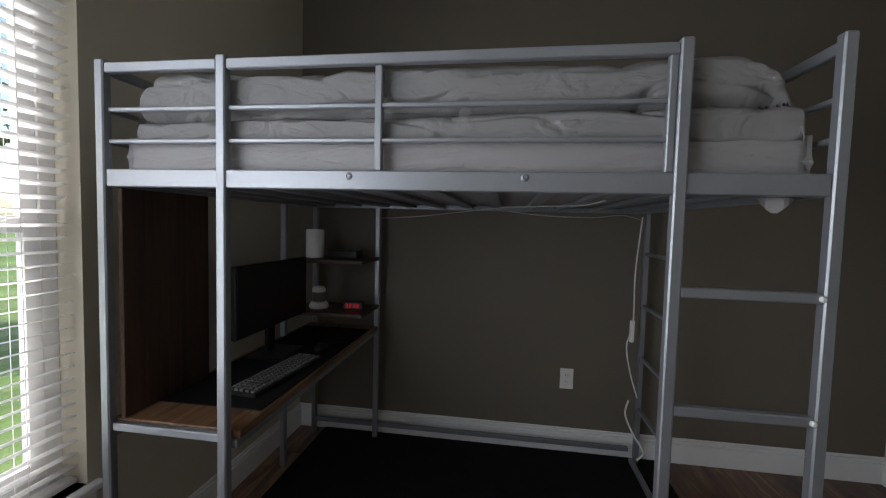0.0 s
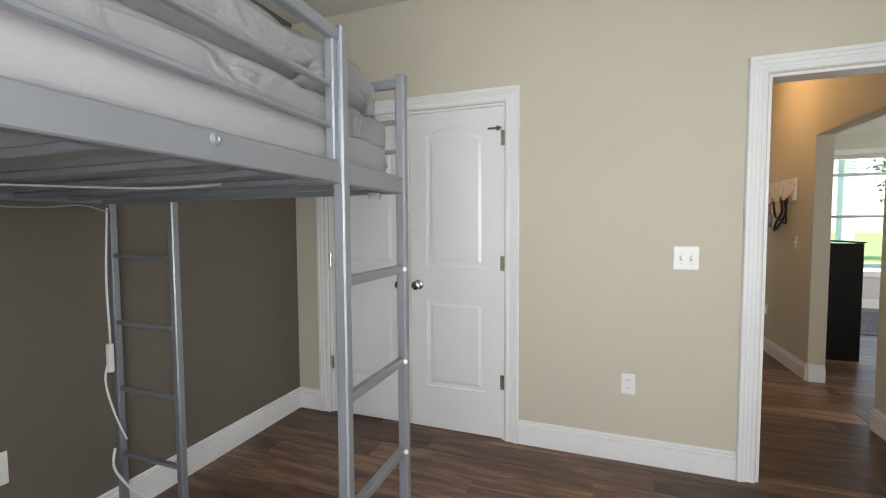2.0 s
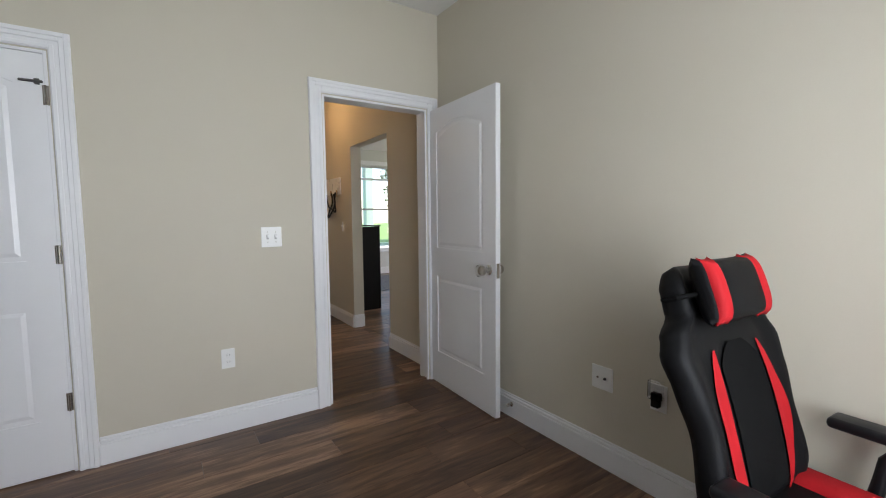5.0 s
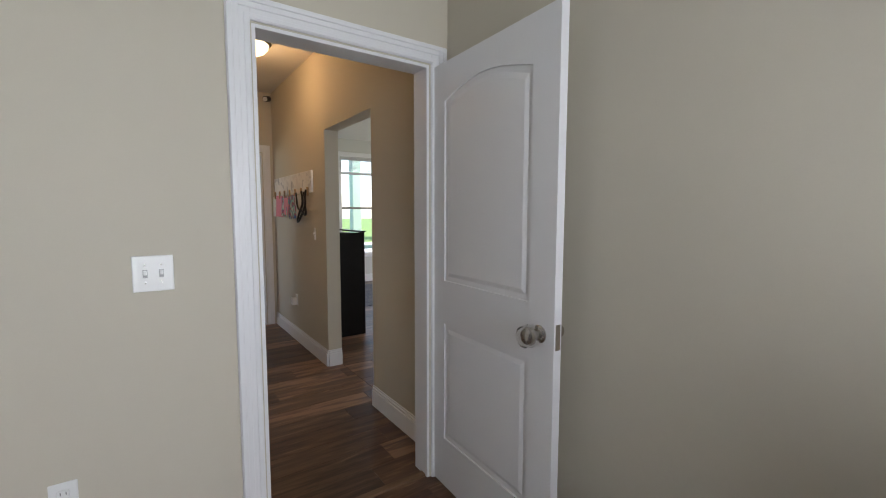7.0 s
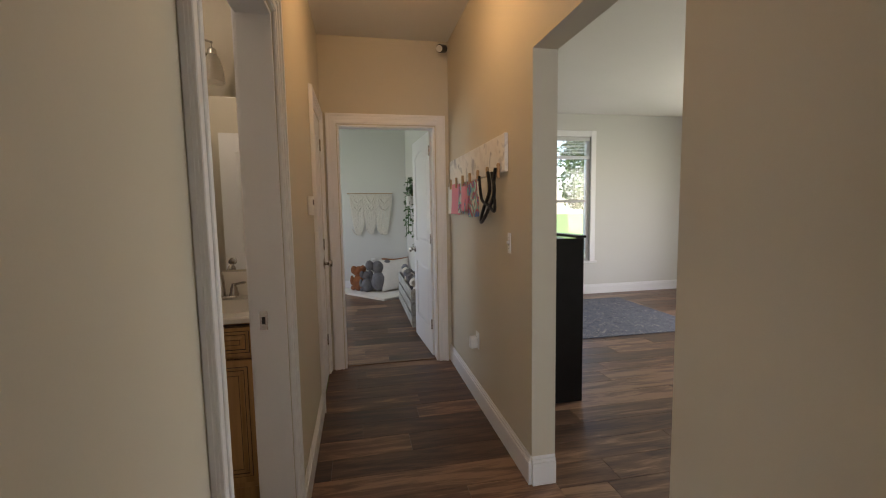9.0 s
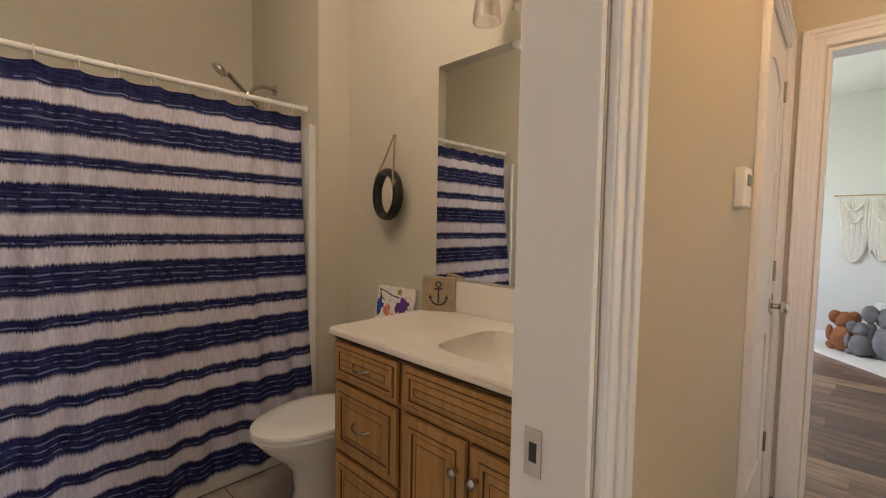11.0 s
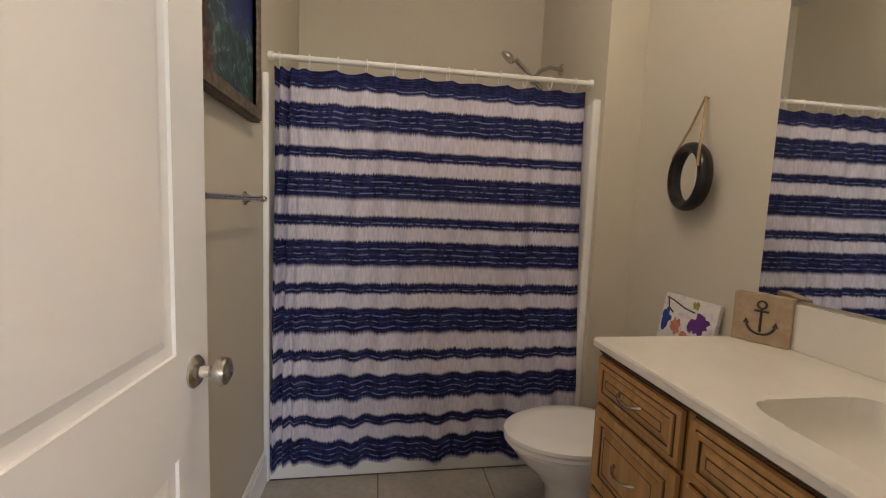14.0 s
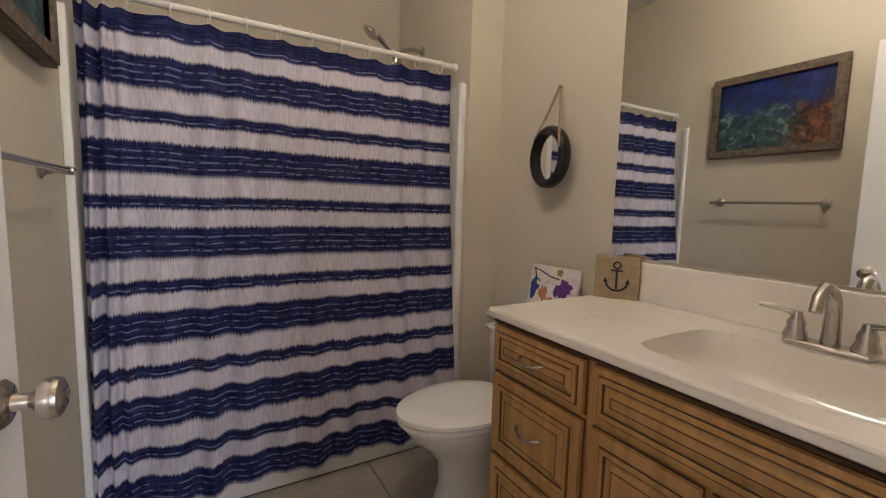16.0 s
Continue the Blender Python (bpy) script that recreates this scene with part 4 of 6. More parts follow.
def pillow(name, x, y, z, rx, rz, label, w=0.34, d=0.24, h=0.09, material=None):
    p = thing(name, label, "pillow", pose(x, y, z, rx, 0, rz))
    bm = bmesh.new()

    def fn(side):
        def f(u, v):
            a, c = 2 * u - 1, 2 * v - 1
            t = (1 - abs(a) ** 3.2) * (1 - abs(c) ** 3.2)
            pin = 1 - 0.10 * (a * a * (1 - c * c) + c * c * (1 - a * a))
            wr = 0.010 * noise.noise(Vector((a * 3 + x, c * 3, side)))
            return Vector((a * w * pin, c * d * pin, side * h * max(0, t) ** 0.55 + wr * t))
        return f
    grid(22, 22, fn(1), bm=bm)
    grid(22, 22, fn(-1), bm=bm)
    bmesh.ops.remove_doubles(bm, verts=bm.verts[:], dist=0.0008)
    o = part("case", bm, material or BEDCLOTH, p)
    smooth(o, 80)
    return p


pillow("pillow", BX1 - 0.19, 2.36, 1.765, 6, 88, "pale grey pillow at the head of the loft bed", 0.30, 0.17, 0.055)
pillow("pillow", BX0 + 0.27, 1.70, 1.70, 4, 80, "light grey pillow under the duvet's end", 0.26, 0.17, 0.07)

# ---- things on the desk ----
mat_ = thing("desk_mat", "large black cloth desk mat on the desktop", "desk mat", pose(-0.95, 2.0, 0.716))
part("pad", box(-0.185, 0.20, -0.50, 0.58, 0.0, 0.004, 0.0015), DESKMAT, mat_)
mo = thing("monitor", "black flat computer monitor on a stand", "monitor", pose(-1.03, 2.06, 0.72, 0, 0, 0))
part("housing", box(-0.018, 0.008, -0.295, 0.295, 0.13, 0.425, 0.006, seg=2), BLACK, mo)
part("screen", box(0.0085, 0.010, -0.285, 0.285, 0.145, 0.417), SCREEN, mo, "dark switched-off screen")
part("neck", box(-0.035, -0.015, -0.03, 0.03, 0.008, 0.22, 0.004), BLACK, mo)
part("foot", box(-0.08, 0.09, -0.11, 0.11, 0.0005, 0.009, 0.003), BLACK, mo)
kb = thing("keyboard", "black keyboard with grey-white keys on the desk mat", "keyboard", pose(-0.86, 1.80, 0.72, 0, 0, 84))
part("base", box(-0.22, 0.22, -0.065, 0.065, 0.0005, 0.014, 0.003), BLACK, kb)
key = mesh_of("key", box(-0.0078, 0.0078, -0.0078, 0.0078, 0, 0.009, 0.0015), KEYCAP)
for r in range(5):
    for c in range(21):
        o = new("key", key)
        o.parent = kb
        o.location = (-0.205 + c * 0.0205, -0.048 + r * 0.0225, 0.014)
ms = thing("computer_mouse", "small black computer mouse on the desk mat", "mouse", pose(-0.84, 2.14, 0.72))
part("shell", ball((0, 0, 0.012), (0.03, 0.052, 0.022)), BLACK, ms, soft=True)
sp_ = thing("smart_speaker", "white cylindrical speaker on the corner shelf", "speaker", pose(-1.06, 2.53, 1.128))
part("body", turned([(0, 0), (0.047, 0), (0.05, 0.006), (0.05, 0.150), (0.046, 0.158), (0, 0.159)], 28), PLATE, sp_, soft=True)
bx = thing("router_box", "small black electronics box on the corner shelf", "router", pose(-0.89, 2.56, 1.128))
part("case", box(-0.085, 0.085, -0.05, 0.05, 0, 0.045, 0.006, seg=2), BLACK, bx)
hp = thing("toy_robot", "small rounded white and grey gadget on the lower shelf", "gadget", pose(-1.03, 2.52, 0.842))
part("foot", turned([(0, 0), (0.05, 0), (0.055, 0.012), (0.045, 0.035), (0, 0.04)], 24), PLATE, hp, soft=True)
part("neck", turned([(0, 0.04), (0.036, 0.04), (0.034, 0.09), (0, 0.092)], 20), KEYCAP, hp, "grey band", True)
part("head", turned([(0, 0.092), (0.036, 0.092), (0.038, 0.105), (0.03, 0.122), (0, 0.127)], 20), PLATE, hp, soft=True)
ck = thing("alarm_clock", "small black clock with glowing red digits", "clock", pose(-0.83, 2.54, 0.842, 0, 0, 8))
part("case", box(-0.055, 0.055, -0.03, 0.03, 0.0, 0.045, 0.005, seg=2), BLACK, ck)
b = bmesh.new()
for i, x in enumerate((-0.034, -0.016, 0.008, 0.026)):
    for dz in (0.013, 0.023, 0.033):
        box(x - 0.005, x + 0.005, -0.0312, -0.0302, dz - 0.0012, dz + 0.0012, bm=b)
    box(x + 0.0045, x + 0.0065, -0.0312, -0.0302, 0.013, 0.033, bm=b)
part("digits", b, LED, ck, "red glowing digits")


def cord(name, pts, r, material, label):
    t = thing(name, label, "cable")
    fine = []
    P = [Vector(p) for p in pts]
    for i in range(len(P) - 1):
        a, p, q, c = P[max(0, i - 1)], P[i], P[i + 1], P[min(len(P) - 1, i + 2)]
        for k in range(6):
            u = k / 6
            fine.append(0.5 * ((2 * p) + (q - a) * u + (2 * a - 5 * p + 4 * q - c) * u * u + (3 * p - a - 3 * q + c) * u ** 3))
    fine.append(P[-1])
    part("wire", tube(fine, r, 8), material, t, soft=True)
    return t


cord("cable", [(0.735, 2.70, 1.40), (0.705, 2.675, 1.1), (0.705, 2.67, 0.82), (0.675, 2.66, 0.70), (0.70, 2.655, 0.55), (0.74, 2.65, 0.42)], 0.004, PLATE, "white power cable hanging beside the rear ladder")
st = thing("power_plug", "white inline cable switch tied to the ladder post", "plug", pose(0.70, 2.665, 0.78))
part("body", box(-0.012, 0.012, -0.01, 0.01, -0.06, 0.06, 0.006, seg=2), PLATE, st)
cord("cable", [(0.70, 2.66, 0.40), (0.68, 2.64, 0.33), (0.72, 2.62, 0.23), (0.77, 2.60, 0.15), (0.74, 2.60, 0.1)], 0.005, PLATE, "white loose cable end by the ladder foot")
cord("cable", [(-0.72, 2.69, 1.36), (-0.5, 2.67, 1.375), (-0.15, 2.5, 1.410), (0.02, 2.1, 1.412), (0.25, 1.8, 1.409), (0.3, 1.6, 1.415)], 0.0027, CABLESHADEGREY, "thin pale cable hung below the bed slats")
cord("cable", [(0.02, 2.6, 1.412), (0.2, 2.55, 1.392), (0.45, 2.6, 1.388), (0.62, 2.66, 1.405), (0.735, 2.69, 1.38)], 0.0027, CABLESHADEGREY, "thin pale cable hung below the bed frame")
rug = thing("rug", "dark charcoal low-pile rug under the loft bed", "rug")
part("pile", box(-1.10, 0.90, 1.43, 2.785, 0.006, 0.016, 0.004), BLACKCLOTH, rug)


# ---- gaming chair ----
ch = thing("gaming_chair", "black and red high-backed gaming chair", "gaming chair", pose(-0.375, -0.475, 0, 0, 0, 86))


def back_outline(t):
    """Half width of the backrest at height share t."""
    pts = ((0, 0.20), (0.12, 0.235), (0.34, 0.215), (0.52, 0.235), (0.64, 0.25), (0.72, 0.225), (0.80, 0.165), (0.90, 0.150), (0.97, 0.125), (1.0, 0.07))
    for (a, p), (c, q) in zip(pts, pts[1:]):
        if t <= c:
            k = (t - a) / (c - a)
            k = k * k * (3 - 2 * k)
            return 1.13 * (p + (q - p) * k)
    return 1.13 * pts[-1][1]


BH = 0.71


def back_shell(side):
    def f(u, v):
        a = 2 * u - 1
        w = back_outline(v)
        edge = max(0.0, 1 - abs(a) ** 4) ** 0.5 * max(0.0, 1 - abs(2 * v - 1) ** 10) ** 0.5
        wing = 0.055 * max(0.0, (abs(a) - 0.62) / 0.38) ** 1.0 * (1 - abs(abs(a) - 0.85) / 0.4 if abs(a) > 0.45 else 0)
        fwd = (0.035 + wing) if side > 0 else -0.055
        return Vector((a * w, fwd * edge + 0.03 * math.sin(v * math.pi), v * BH))
    return f


lean = pose(0, -0.17, 0.42, 19)
bk = bmesh.new()
grid(36, 44, back_shell(1), bm=bk)
grid(36, 44, back_shell(-1), bm=bk)
bmesh.ops.remove_doubles(bk, verts=bk.verts[:], dist=0.0008)
bk.transform(lean)
o = part("backrest", bk, LEATHER, ch, "black leatherette backrest")
smooth(o, 70)


def back_patch(name, fn, material, label):
    """A fabric inset lying on the backrest's front; fn gives x for (u, v) and the v range."""
    (v0, v1), xf = fn
    shell = back_shell(1)

    def f(u, v):
        t = v0 + (v1 - v0) * v
        x = xf(u, v)
        q = shell((x / back_outline(t) + 1) / 2, t)
        return q + Vector((0, 0.006, 0))
    b = grid(10, 24, f)
    b.transform(lean)
    p = part(name, b, material, ch, label)
    smooth(p, 80)


back_patch("mesh_insert", ((0.06, 0.66), lambda u, v: (u * 2 - 1) * 0.105 * min(1, (1.02 - v) * 6) ** 0.5), MESHCLOTH, "black mesh centre")
for s in (-1, 1):
    back_patch("red_insert", ((0.03, 0.64), lambda u, v, s=s: s * (0.112 + 0.010 * math.sin(v * 3) + u * (0.004 + 0.052 * math.sin(math.pi * min(1, v * 0.97 + 0.02)) ** 0.7))), REDCLOTH, "bright red fabric stripe")


def cushion(name, w, h, d, m, material, label, power=4.0):
    bm = bmesh.new()
    for side in (1, -1):
        def f(u, v, side=side):
            a, c = 2 * u - 1, 2 * v - 1
            t = max(0.0, (1 - abs(a) ** power) * (1 - abs(c) ** power)) ** 0.45
            ear = 1 + 0.10 * abs(a) ** 3 * (1 if c > 0 else 0.4)
            return Vector((a * w, side * d * t, c * h * ear))
        grid(20, 16, f, bm=bm)
    bmesh.ops.remove_doubles(bm, verts=bm.verts[:], dist=0.0008)
    bm.transform(m)
    p = part(name, bm, material, ch, label)
    smooth(p, 70)
    return p


cushion("head_pillow", 0.15, 0.092, 0.045, lean @ Matrix.Translation((0, 0.100, 0.615)), LEATHER, "black head pillow")
for s in (-1, 1):
    cushion("pillow_side", 0.029, 0.093, 0.040, lean @ Matrix.Translation((s * 0.110, 0.108, 0.615)), REDCLOTH, "red end of the head pillow", 3.0)
part("strap", tube([lean @ Vector((x, y, 0.615)) for x, y in ((-0.13, 0.09), (-0.178, 0.045), (-0.178, 0.0), (0, -0.035), (0.178, 0.0), (0.178, 0.045), (0.13, 0.09))], 0.007, 6), MESHCLOTH, ch, soft=True)
part("seat", box(-0.25, 0.25, -0.24, 0.28, 0.36, 0.45, 0.04, seg=4), LEATHER, ch, "black leatherette seat", True)
for s in (-1, 1):
    part("seat_side", box(*sorted((s * 0.15, s * 0.262)), -0.20, 0.285, 0.395, 0.475, 0.035, seg=4), REDCLOTH, ch, "red seat bolster", True)
    b = tube([(s * 0.24, -0.02, 0.37), (s * 0.31, -0.02, 0.41), (s * 0.325, 0.0, 0.54), (s * 0.325, 0.04, 0.60)], 0.019, 10)
    arm = part("arm", b, BLACK, ch, soft=True)
    part("arm_pad", box(s * 0.325 - 0.042, s * 0.325 + 0.042, -0.13, 0.17, 0.598, 0.632, 0.014, seg=3), BLACK, ch, soft=True)
part("gas_lift", turned([(0, 0.10), (0.032, 0.10), (0.032, 0.26), (0.018, 0.265), (0.018, 0.365), (0, 0.365)], 20), BLACK, ch, soft=True)
for i in range(5):
    a = 2 * math.pi * i / 5 + 0.3
    c, s = math.cos(a), math.sin(a)
    leg = part("leg", tube([(c * 0.02, s * 0.02, 0.13), (c * 0.18, s * 0.18, 0.105), (c * 0.30, s * 0.30, 0.075)], [0.03, 0.024, 0.018], 10), BLACK, ch, soft=True)
    part("castor", turned([(0, -0.022), (0.024, -0.022), (0.029, -0.01), (0.029, 0.01), (0.024, 0.022), (0, 0.022)], 18, m=Matrix.Translation((c * 0.305, s * 0.305, 0.029)) @ pose(0, 0, 0, 0, 90, math.degrees(a))), BLACK, leg, soft=True)


# ---- bathroom ----
tub = thing("bath_tub", "white alcove bath tub with a plain apron", "bath tub")
part("apron", box(2.862, 4.348, 2.005, 2.03, 0.001, 0.37, 0.004), ACRYLIC, tub)
b = box(2.862, 4.348, 2.0, 2.09, 0.37, 0.395, 0.008, seg=2)
box(2.862, 4.348, 2.72, 2.798, 0.37, 0.395, 0.008, bm=b, seg=2)
box(2.862, 2.95, 2.09, 2.72, 0.37, 0.395, 0.008, bm=b, seg=2)
box(4.26, 4.348, 2.09, 2.72, 0.37, 0.395, 0.008, bm=b, seg=2)
part("rim", b, ACRYLIC, tub)
part("basin", grid(24, 14, lambda u, v: Vector((2.94 + u * 1.33, 2.08 + v * 0.65, 0.385 - 0.29 * (1 - abs(2 * u - 1) ** 8) * (1 - abs(2 * v - 1) ** 6)))), ACRYLIC, tub, soft=True)
b = box(2.861, 2.868, 2.02, 2.798, 0.395, 1.78, 0.002)
box(4.342, 4.349, 2.02, 2.798, 0.395, 1.78, 0.002, bm=b)
box(2.868, 4.342, 2.790, 2.799, 0.395, 1.78, 0.002, bm=b)
part("surround", b, ACRYLIC, tub)
part("edge_trim", box(2.861, 2.886, 1.992, 2.02, 0.0, 1.78, 0.006, seg=2), ACRYLIC, tub, "rounded white edge strip")
part("edge_trim", box(4.312, 4.349, 1.990, 2.02, 0.0, 1.78, 0.008, seg=2), ACRYLIC, tub, "rounded white edge strip")

rod = thing("curtain_rod", "white round shower curtain rod", "curtain rod")
RZ, RY0, RY1 = 1.876, 2.10, 2.092
part("tube", tube([(2.862, RY0, RZ), (4.349, RY1, RZ)], 0.0125, 14), RODWHITE, rod, soft=True)
for x in (2.872, 4.339):
    part("end_cap", tube([(x - 0.01, 2.096, RZ), (x + 0.01, 2.096, RZ)], 0.019, 14), RODWHITE, rod, soft=True)
cu = thing("shower_curtain", "white shower curtain with woven navy blue stripes", "shower curtain")
CX0, CX1 = 2.889, 4.312


def curtain_point(u, v):
    """u along the rod, v down from the rings."""
    x = CX0 + (CX1 - CX0) * u
    sag = 0.012 * abs(math.sin(math.pi * u * 11)) ** 0.8
    low = 0.010 * math.sin(u * 21) + 0.006 * math.sin(u * 47) - 0.03 * max(0, 1 - u / 0.05)
    z = 1.834 - 1.762 * v - sag * (1 - v) ** 9 + low * v ** 5
    hang = 2.082 - 0.108 * min(1.0, v / 0.80) ** 1.3
    left = max(0.0, 1 - u / 0.10)
    amp = 0.018 + 0.008 * v
    d = amp * math.sin(u * 2 * math.pi * 11 + 1.2 * noise.noise(Vector((u * 6, v * 1.5, 0)))) * 0.55
    d += 0.011 * noise.noise(Vector((u * 9, v * 2.2, 3)))
    d += 0.014 * noise.noise(Vector((u * 26, v * 2.5, 7)))
    d -= 0.012 * math.exp(-((u - 0.46 - 0.01 * v) / 0.006) ** 2) * v
    d += left * 0.044 * math.sin(u * 2 * math.pi * 32 + v * 2)
    return Vector((x, min(hang + d, 1.994 if z < 0.42 else 2.2), z))


bm = bmesh.new()
uvl = bm.loops.layers.uv.new("uv")
NU, NV = 220, 110
vs = [[bm.verts.new(curtain_point(i / NU, j / NV)) for j in range(NV + 1)] for i in range(NU + 1)]
for i in range(NU):
    for j in range(NV):
        f = bm.faces.new((vs[i][j], vs[i][j + 1], vs[i + 1][j + 1], vs[i + 1][j]))
        for lp, (a, c) in zip(f.loops, ((i, j), (i, j + 1), (i + 1, j + 1), (i + 1, j))):
            lp[uvl].uv = (a / NU * 1.75, 1.842 - c / NV * 1.79)
o = part("cloth", bm, CURTAIN, cu)
smooth(o, 180)
for i in range(12):
    u = (i + 0.15) / 11.6
    x = CX0 + (CX1 - CX0) * u
    y = RY0 + (RY1 - RY0) * u
    pts = [(x + 0.004 * math.sin(t), y - 0.018 * math.sin(t), RZ - 0.012 + 0.030 * math.cos(t)) for t in (2 * math.pi * k / 14 for k in range(14))]
    part("ring", tube(pts, 0.0028, 6, closed=True), RODWHITE, cu, "white plastic ring", True)

sh_ = thing("hand_shower", "brushed nickel hand shower on a wall arm", "hand shower")
part("flange", turned([(0, 0), (0.032, 0), (0.030, 0.008), (0.012, 0.012), (0, 0.012)], 20, m=Matrix.Translation((4.349, 2.47, 2.055)) @ pose(0, 0, 0, 0, -90)), NICKEL, sh_, soft=True)
part("arm", tube([(4.345, 2.47, 2.055), (4.28, 2.465, 2.06), (4.22, 2.455, 2.035), (4.19, 2.45, 2.0)], 0.011, 10), NICKEL, sh_, soft=True)
part("holder", box(4.165, 4.205, 2.43, 2.47, 1.955, 2.005, 0.008, seg=2), NICKEL, sh_)
part("handle", tube([(4.235, 2.45, 1.93), (4.185, 2.45, 1.975), (4.12, 2.44, 2.03), (4.06, 2.42, 2.068)], [0.010, 0.012, 0.013, 0.015], 10), NICKEL, sh_, soft=True)
part("head", turned([(0, 0.02), (0.02, 0.018), (0.042, 0.002), (0.044, -0.010), (0.038, -0.014), (0, -0.014)], 24, m=Matrix.Translation((4.015, 2.405, 2.075)) @ pose(0, 0, 0, 12, 42)), NICKEL, sh_, soft=True)
part("hose", tube([(4.235, 2.45, 1.93), (4.27, 2.45, 1.80), (4.26, 2.45, 1.55), (4.24, 2.46, 1.4)], 0.007, 8), NICKEL, sh_, soft=True)

# toilet
TY = 1.56
to = thing("toilet", "white porcelain toilet with its lid closed", "toilet", pose(0, TY, 0))


def oval(a, t, front):
    """Half-round front and squarer back; a is the half width, front the front length."""
    c, s = math.cos(t), math.sin(t)
    return ((-front * c if c > 0 else 0.20 * -c), a * s)


def lofted(levels, n=36):
    """levels: (z, half width, front reach, x of centre)."""
    b = bmesh.new()
    rings = []
    for z, a, fr, cx in levels:
        ring = []
        for i in range(n):
            x, y = oval(a, 2 * math.pi * i / n, fr)
            ring.append(b.verts.new((cx + x, y, z)))
        rings.append(ring)
    for p, q in zip(rings, rings[1:]):
        for i in range(n):
            b.faces.new((p[i], p[(i + 1) % n], q[(i + 1) % n], q[i]))
    b.faces.new(rings[0])
    b.faces.new(rings[-1][::-1])
    return b


part("pedestal", lofted([(0.001, 0.115, 0.15, 4.13), (0.03, 0.112, 0.145, 4.13), (0.12, 0.10, 0.12, 4.13), (0.22, 0.11, 0.135, 4.13), (0.29, 0.145, 0.19, 4.125), (0.345, 0.172, 0.245, 4.12), (0.385, 0.18, 0.27, 4.115), (0.395, 0.176, 0.266, 4.115)]), PORCELAIN, to, "white porcelain bowl and foot", True)
part("seat", lofted([(0.397, 0.18, 0.275, 4.11), (0.402, 0.186, 0.281, 4.11), (0.414, 0.186, 0.281, 4.11), (0.418, 0.182, 0.277, 4.11)]), PORCELAIN, to, soft=True)
part("lid", lofted([(0.420, 0.184, 0.280, 4.11), (0.424, 0.188, 0.284, 4.11), (0.436, 0.186, 0.282, 4.11), (0.445, 0.170, 0.262, 4.11), (0.448, 0.12, 0.19, 4.11)]), PORCELAIN, to, soft=True)
part("tank", box(4.345, 4.52, -0.185, 0.185, 0.40, 0.70, 0.022, seg=3), PORCELAIN, to, soft=True)
part("tank_lid", box(4.332, 4.528, -0.195, 0.195, 0.702, 0.732, 0.012, seg=3), PORCELAIN, to, soft=True)
part("lever", tube([(4.348, 0.15, 0.675), (4.315, 0.15, 0.676), (4.30, 0.11, 0.678), (4.298, 0.07, 0.678)], 0.009, 10), PORCELAIN, to, "white flush lever", True)

# vanity
VF = facing_east(4.005, 0)
VY0, VY1 = 0.300, 1.245
van = thing("vanity_cabinet", "glazed honey maple vanity cabinet with drawers and doors", "vanity cabinet")
b = box(4.006, 4.026, VY0, VY1, 0.10, 0.862, 0.002)
box(4.026, 4.530, VY1 - 0.018, VY1, 0.10, 0.862, bm=b)
box(4.026, 4.530, VY0, VY0 + 0.018, 0.10, 0.862, bm=b)
box(4.026, 4.530, VY0 + 0.018, VY1 - 0.018, 0.10, 0.118, bm=b)
part("body", b, MAPLE, van)
part("toe_kick", box(4.06, 4.530, VY0 + 0.005, VY1 - 0.005, 0.0, 0.10), MAPLE, van)
for z0, z1, d in ((0.862, 0.868, 0.010), (0.850, 0.857, 0.006)):
    part("top_moulding", box(4.006 - d, 4.03, VY0, VY1 + 0.003, z0 - 0.002, z1 - 0.002, 0.002), GLAZE, van, "dark glazed moulding line")


def ring(x0, x1, z0, z1, t, d0, d1, bm=None):
    b = box(x0, x1, d0, d1, z0, z0 + t, bm=bm)
    box(x0, x1, d0, d1, z1 - t, z1, bm=b)
    box(x0, x0 + t, d0, d1, z0 + t, z1 - t, bm=b)
    box(x1 - t, x1, d0, d1, z0 + t, z1 - t, bm=b)
    return b


def rect(x0, x1, z0, z1, i=0.0):
    return [(x0 + i, z0 + i), (x1 - i, z0 + i), (x1 - i, z1 - i), (x0 + i, z1 - i)]


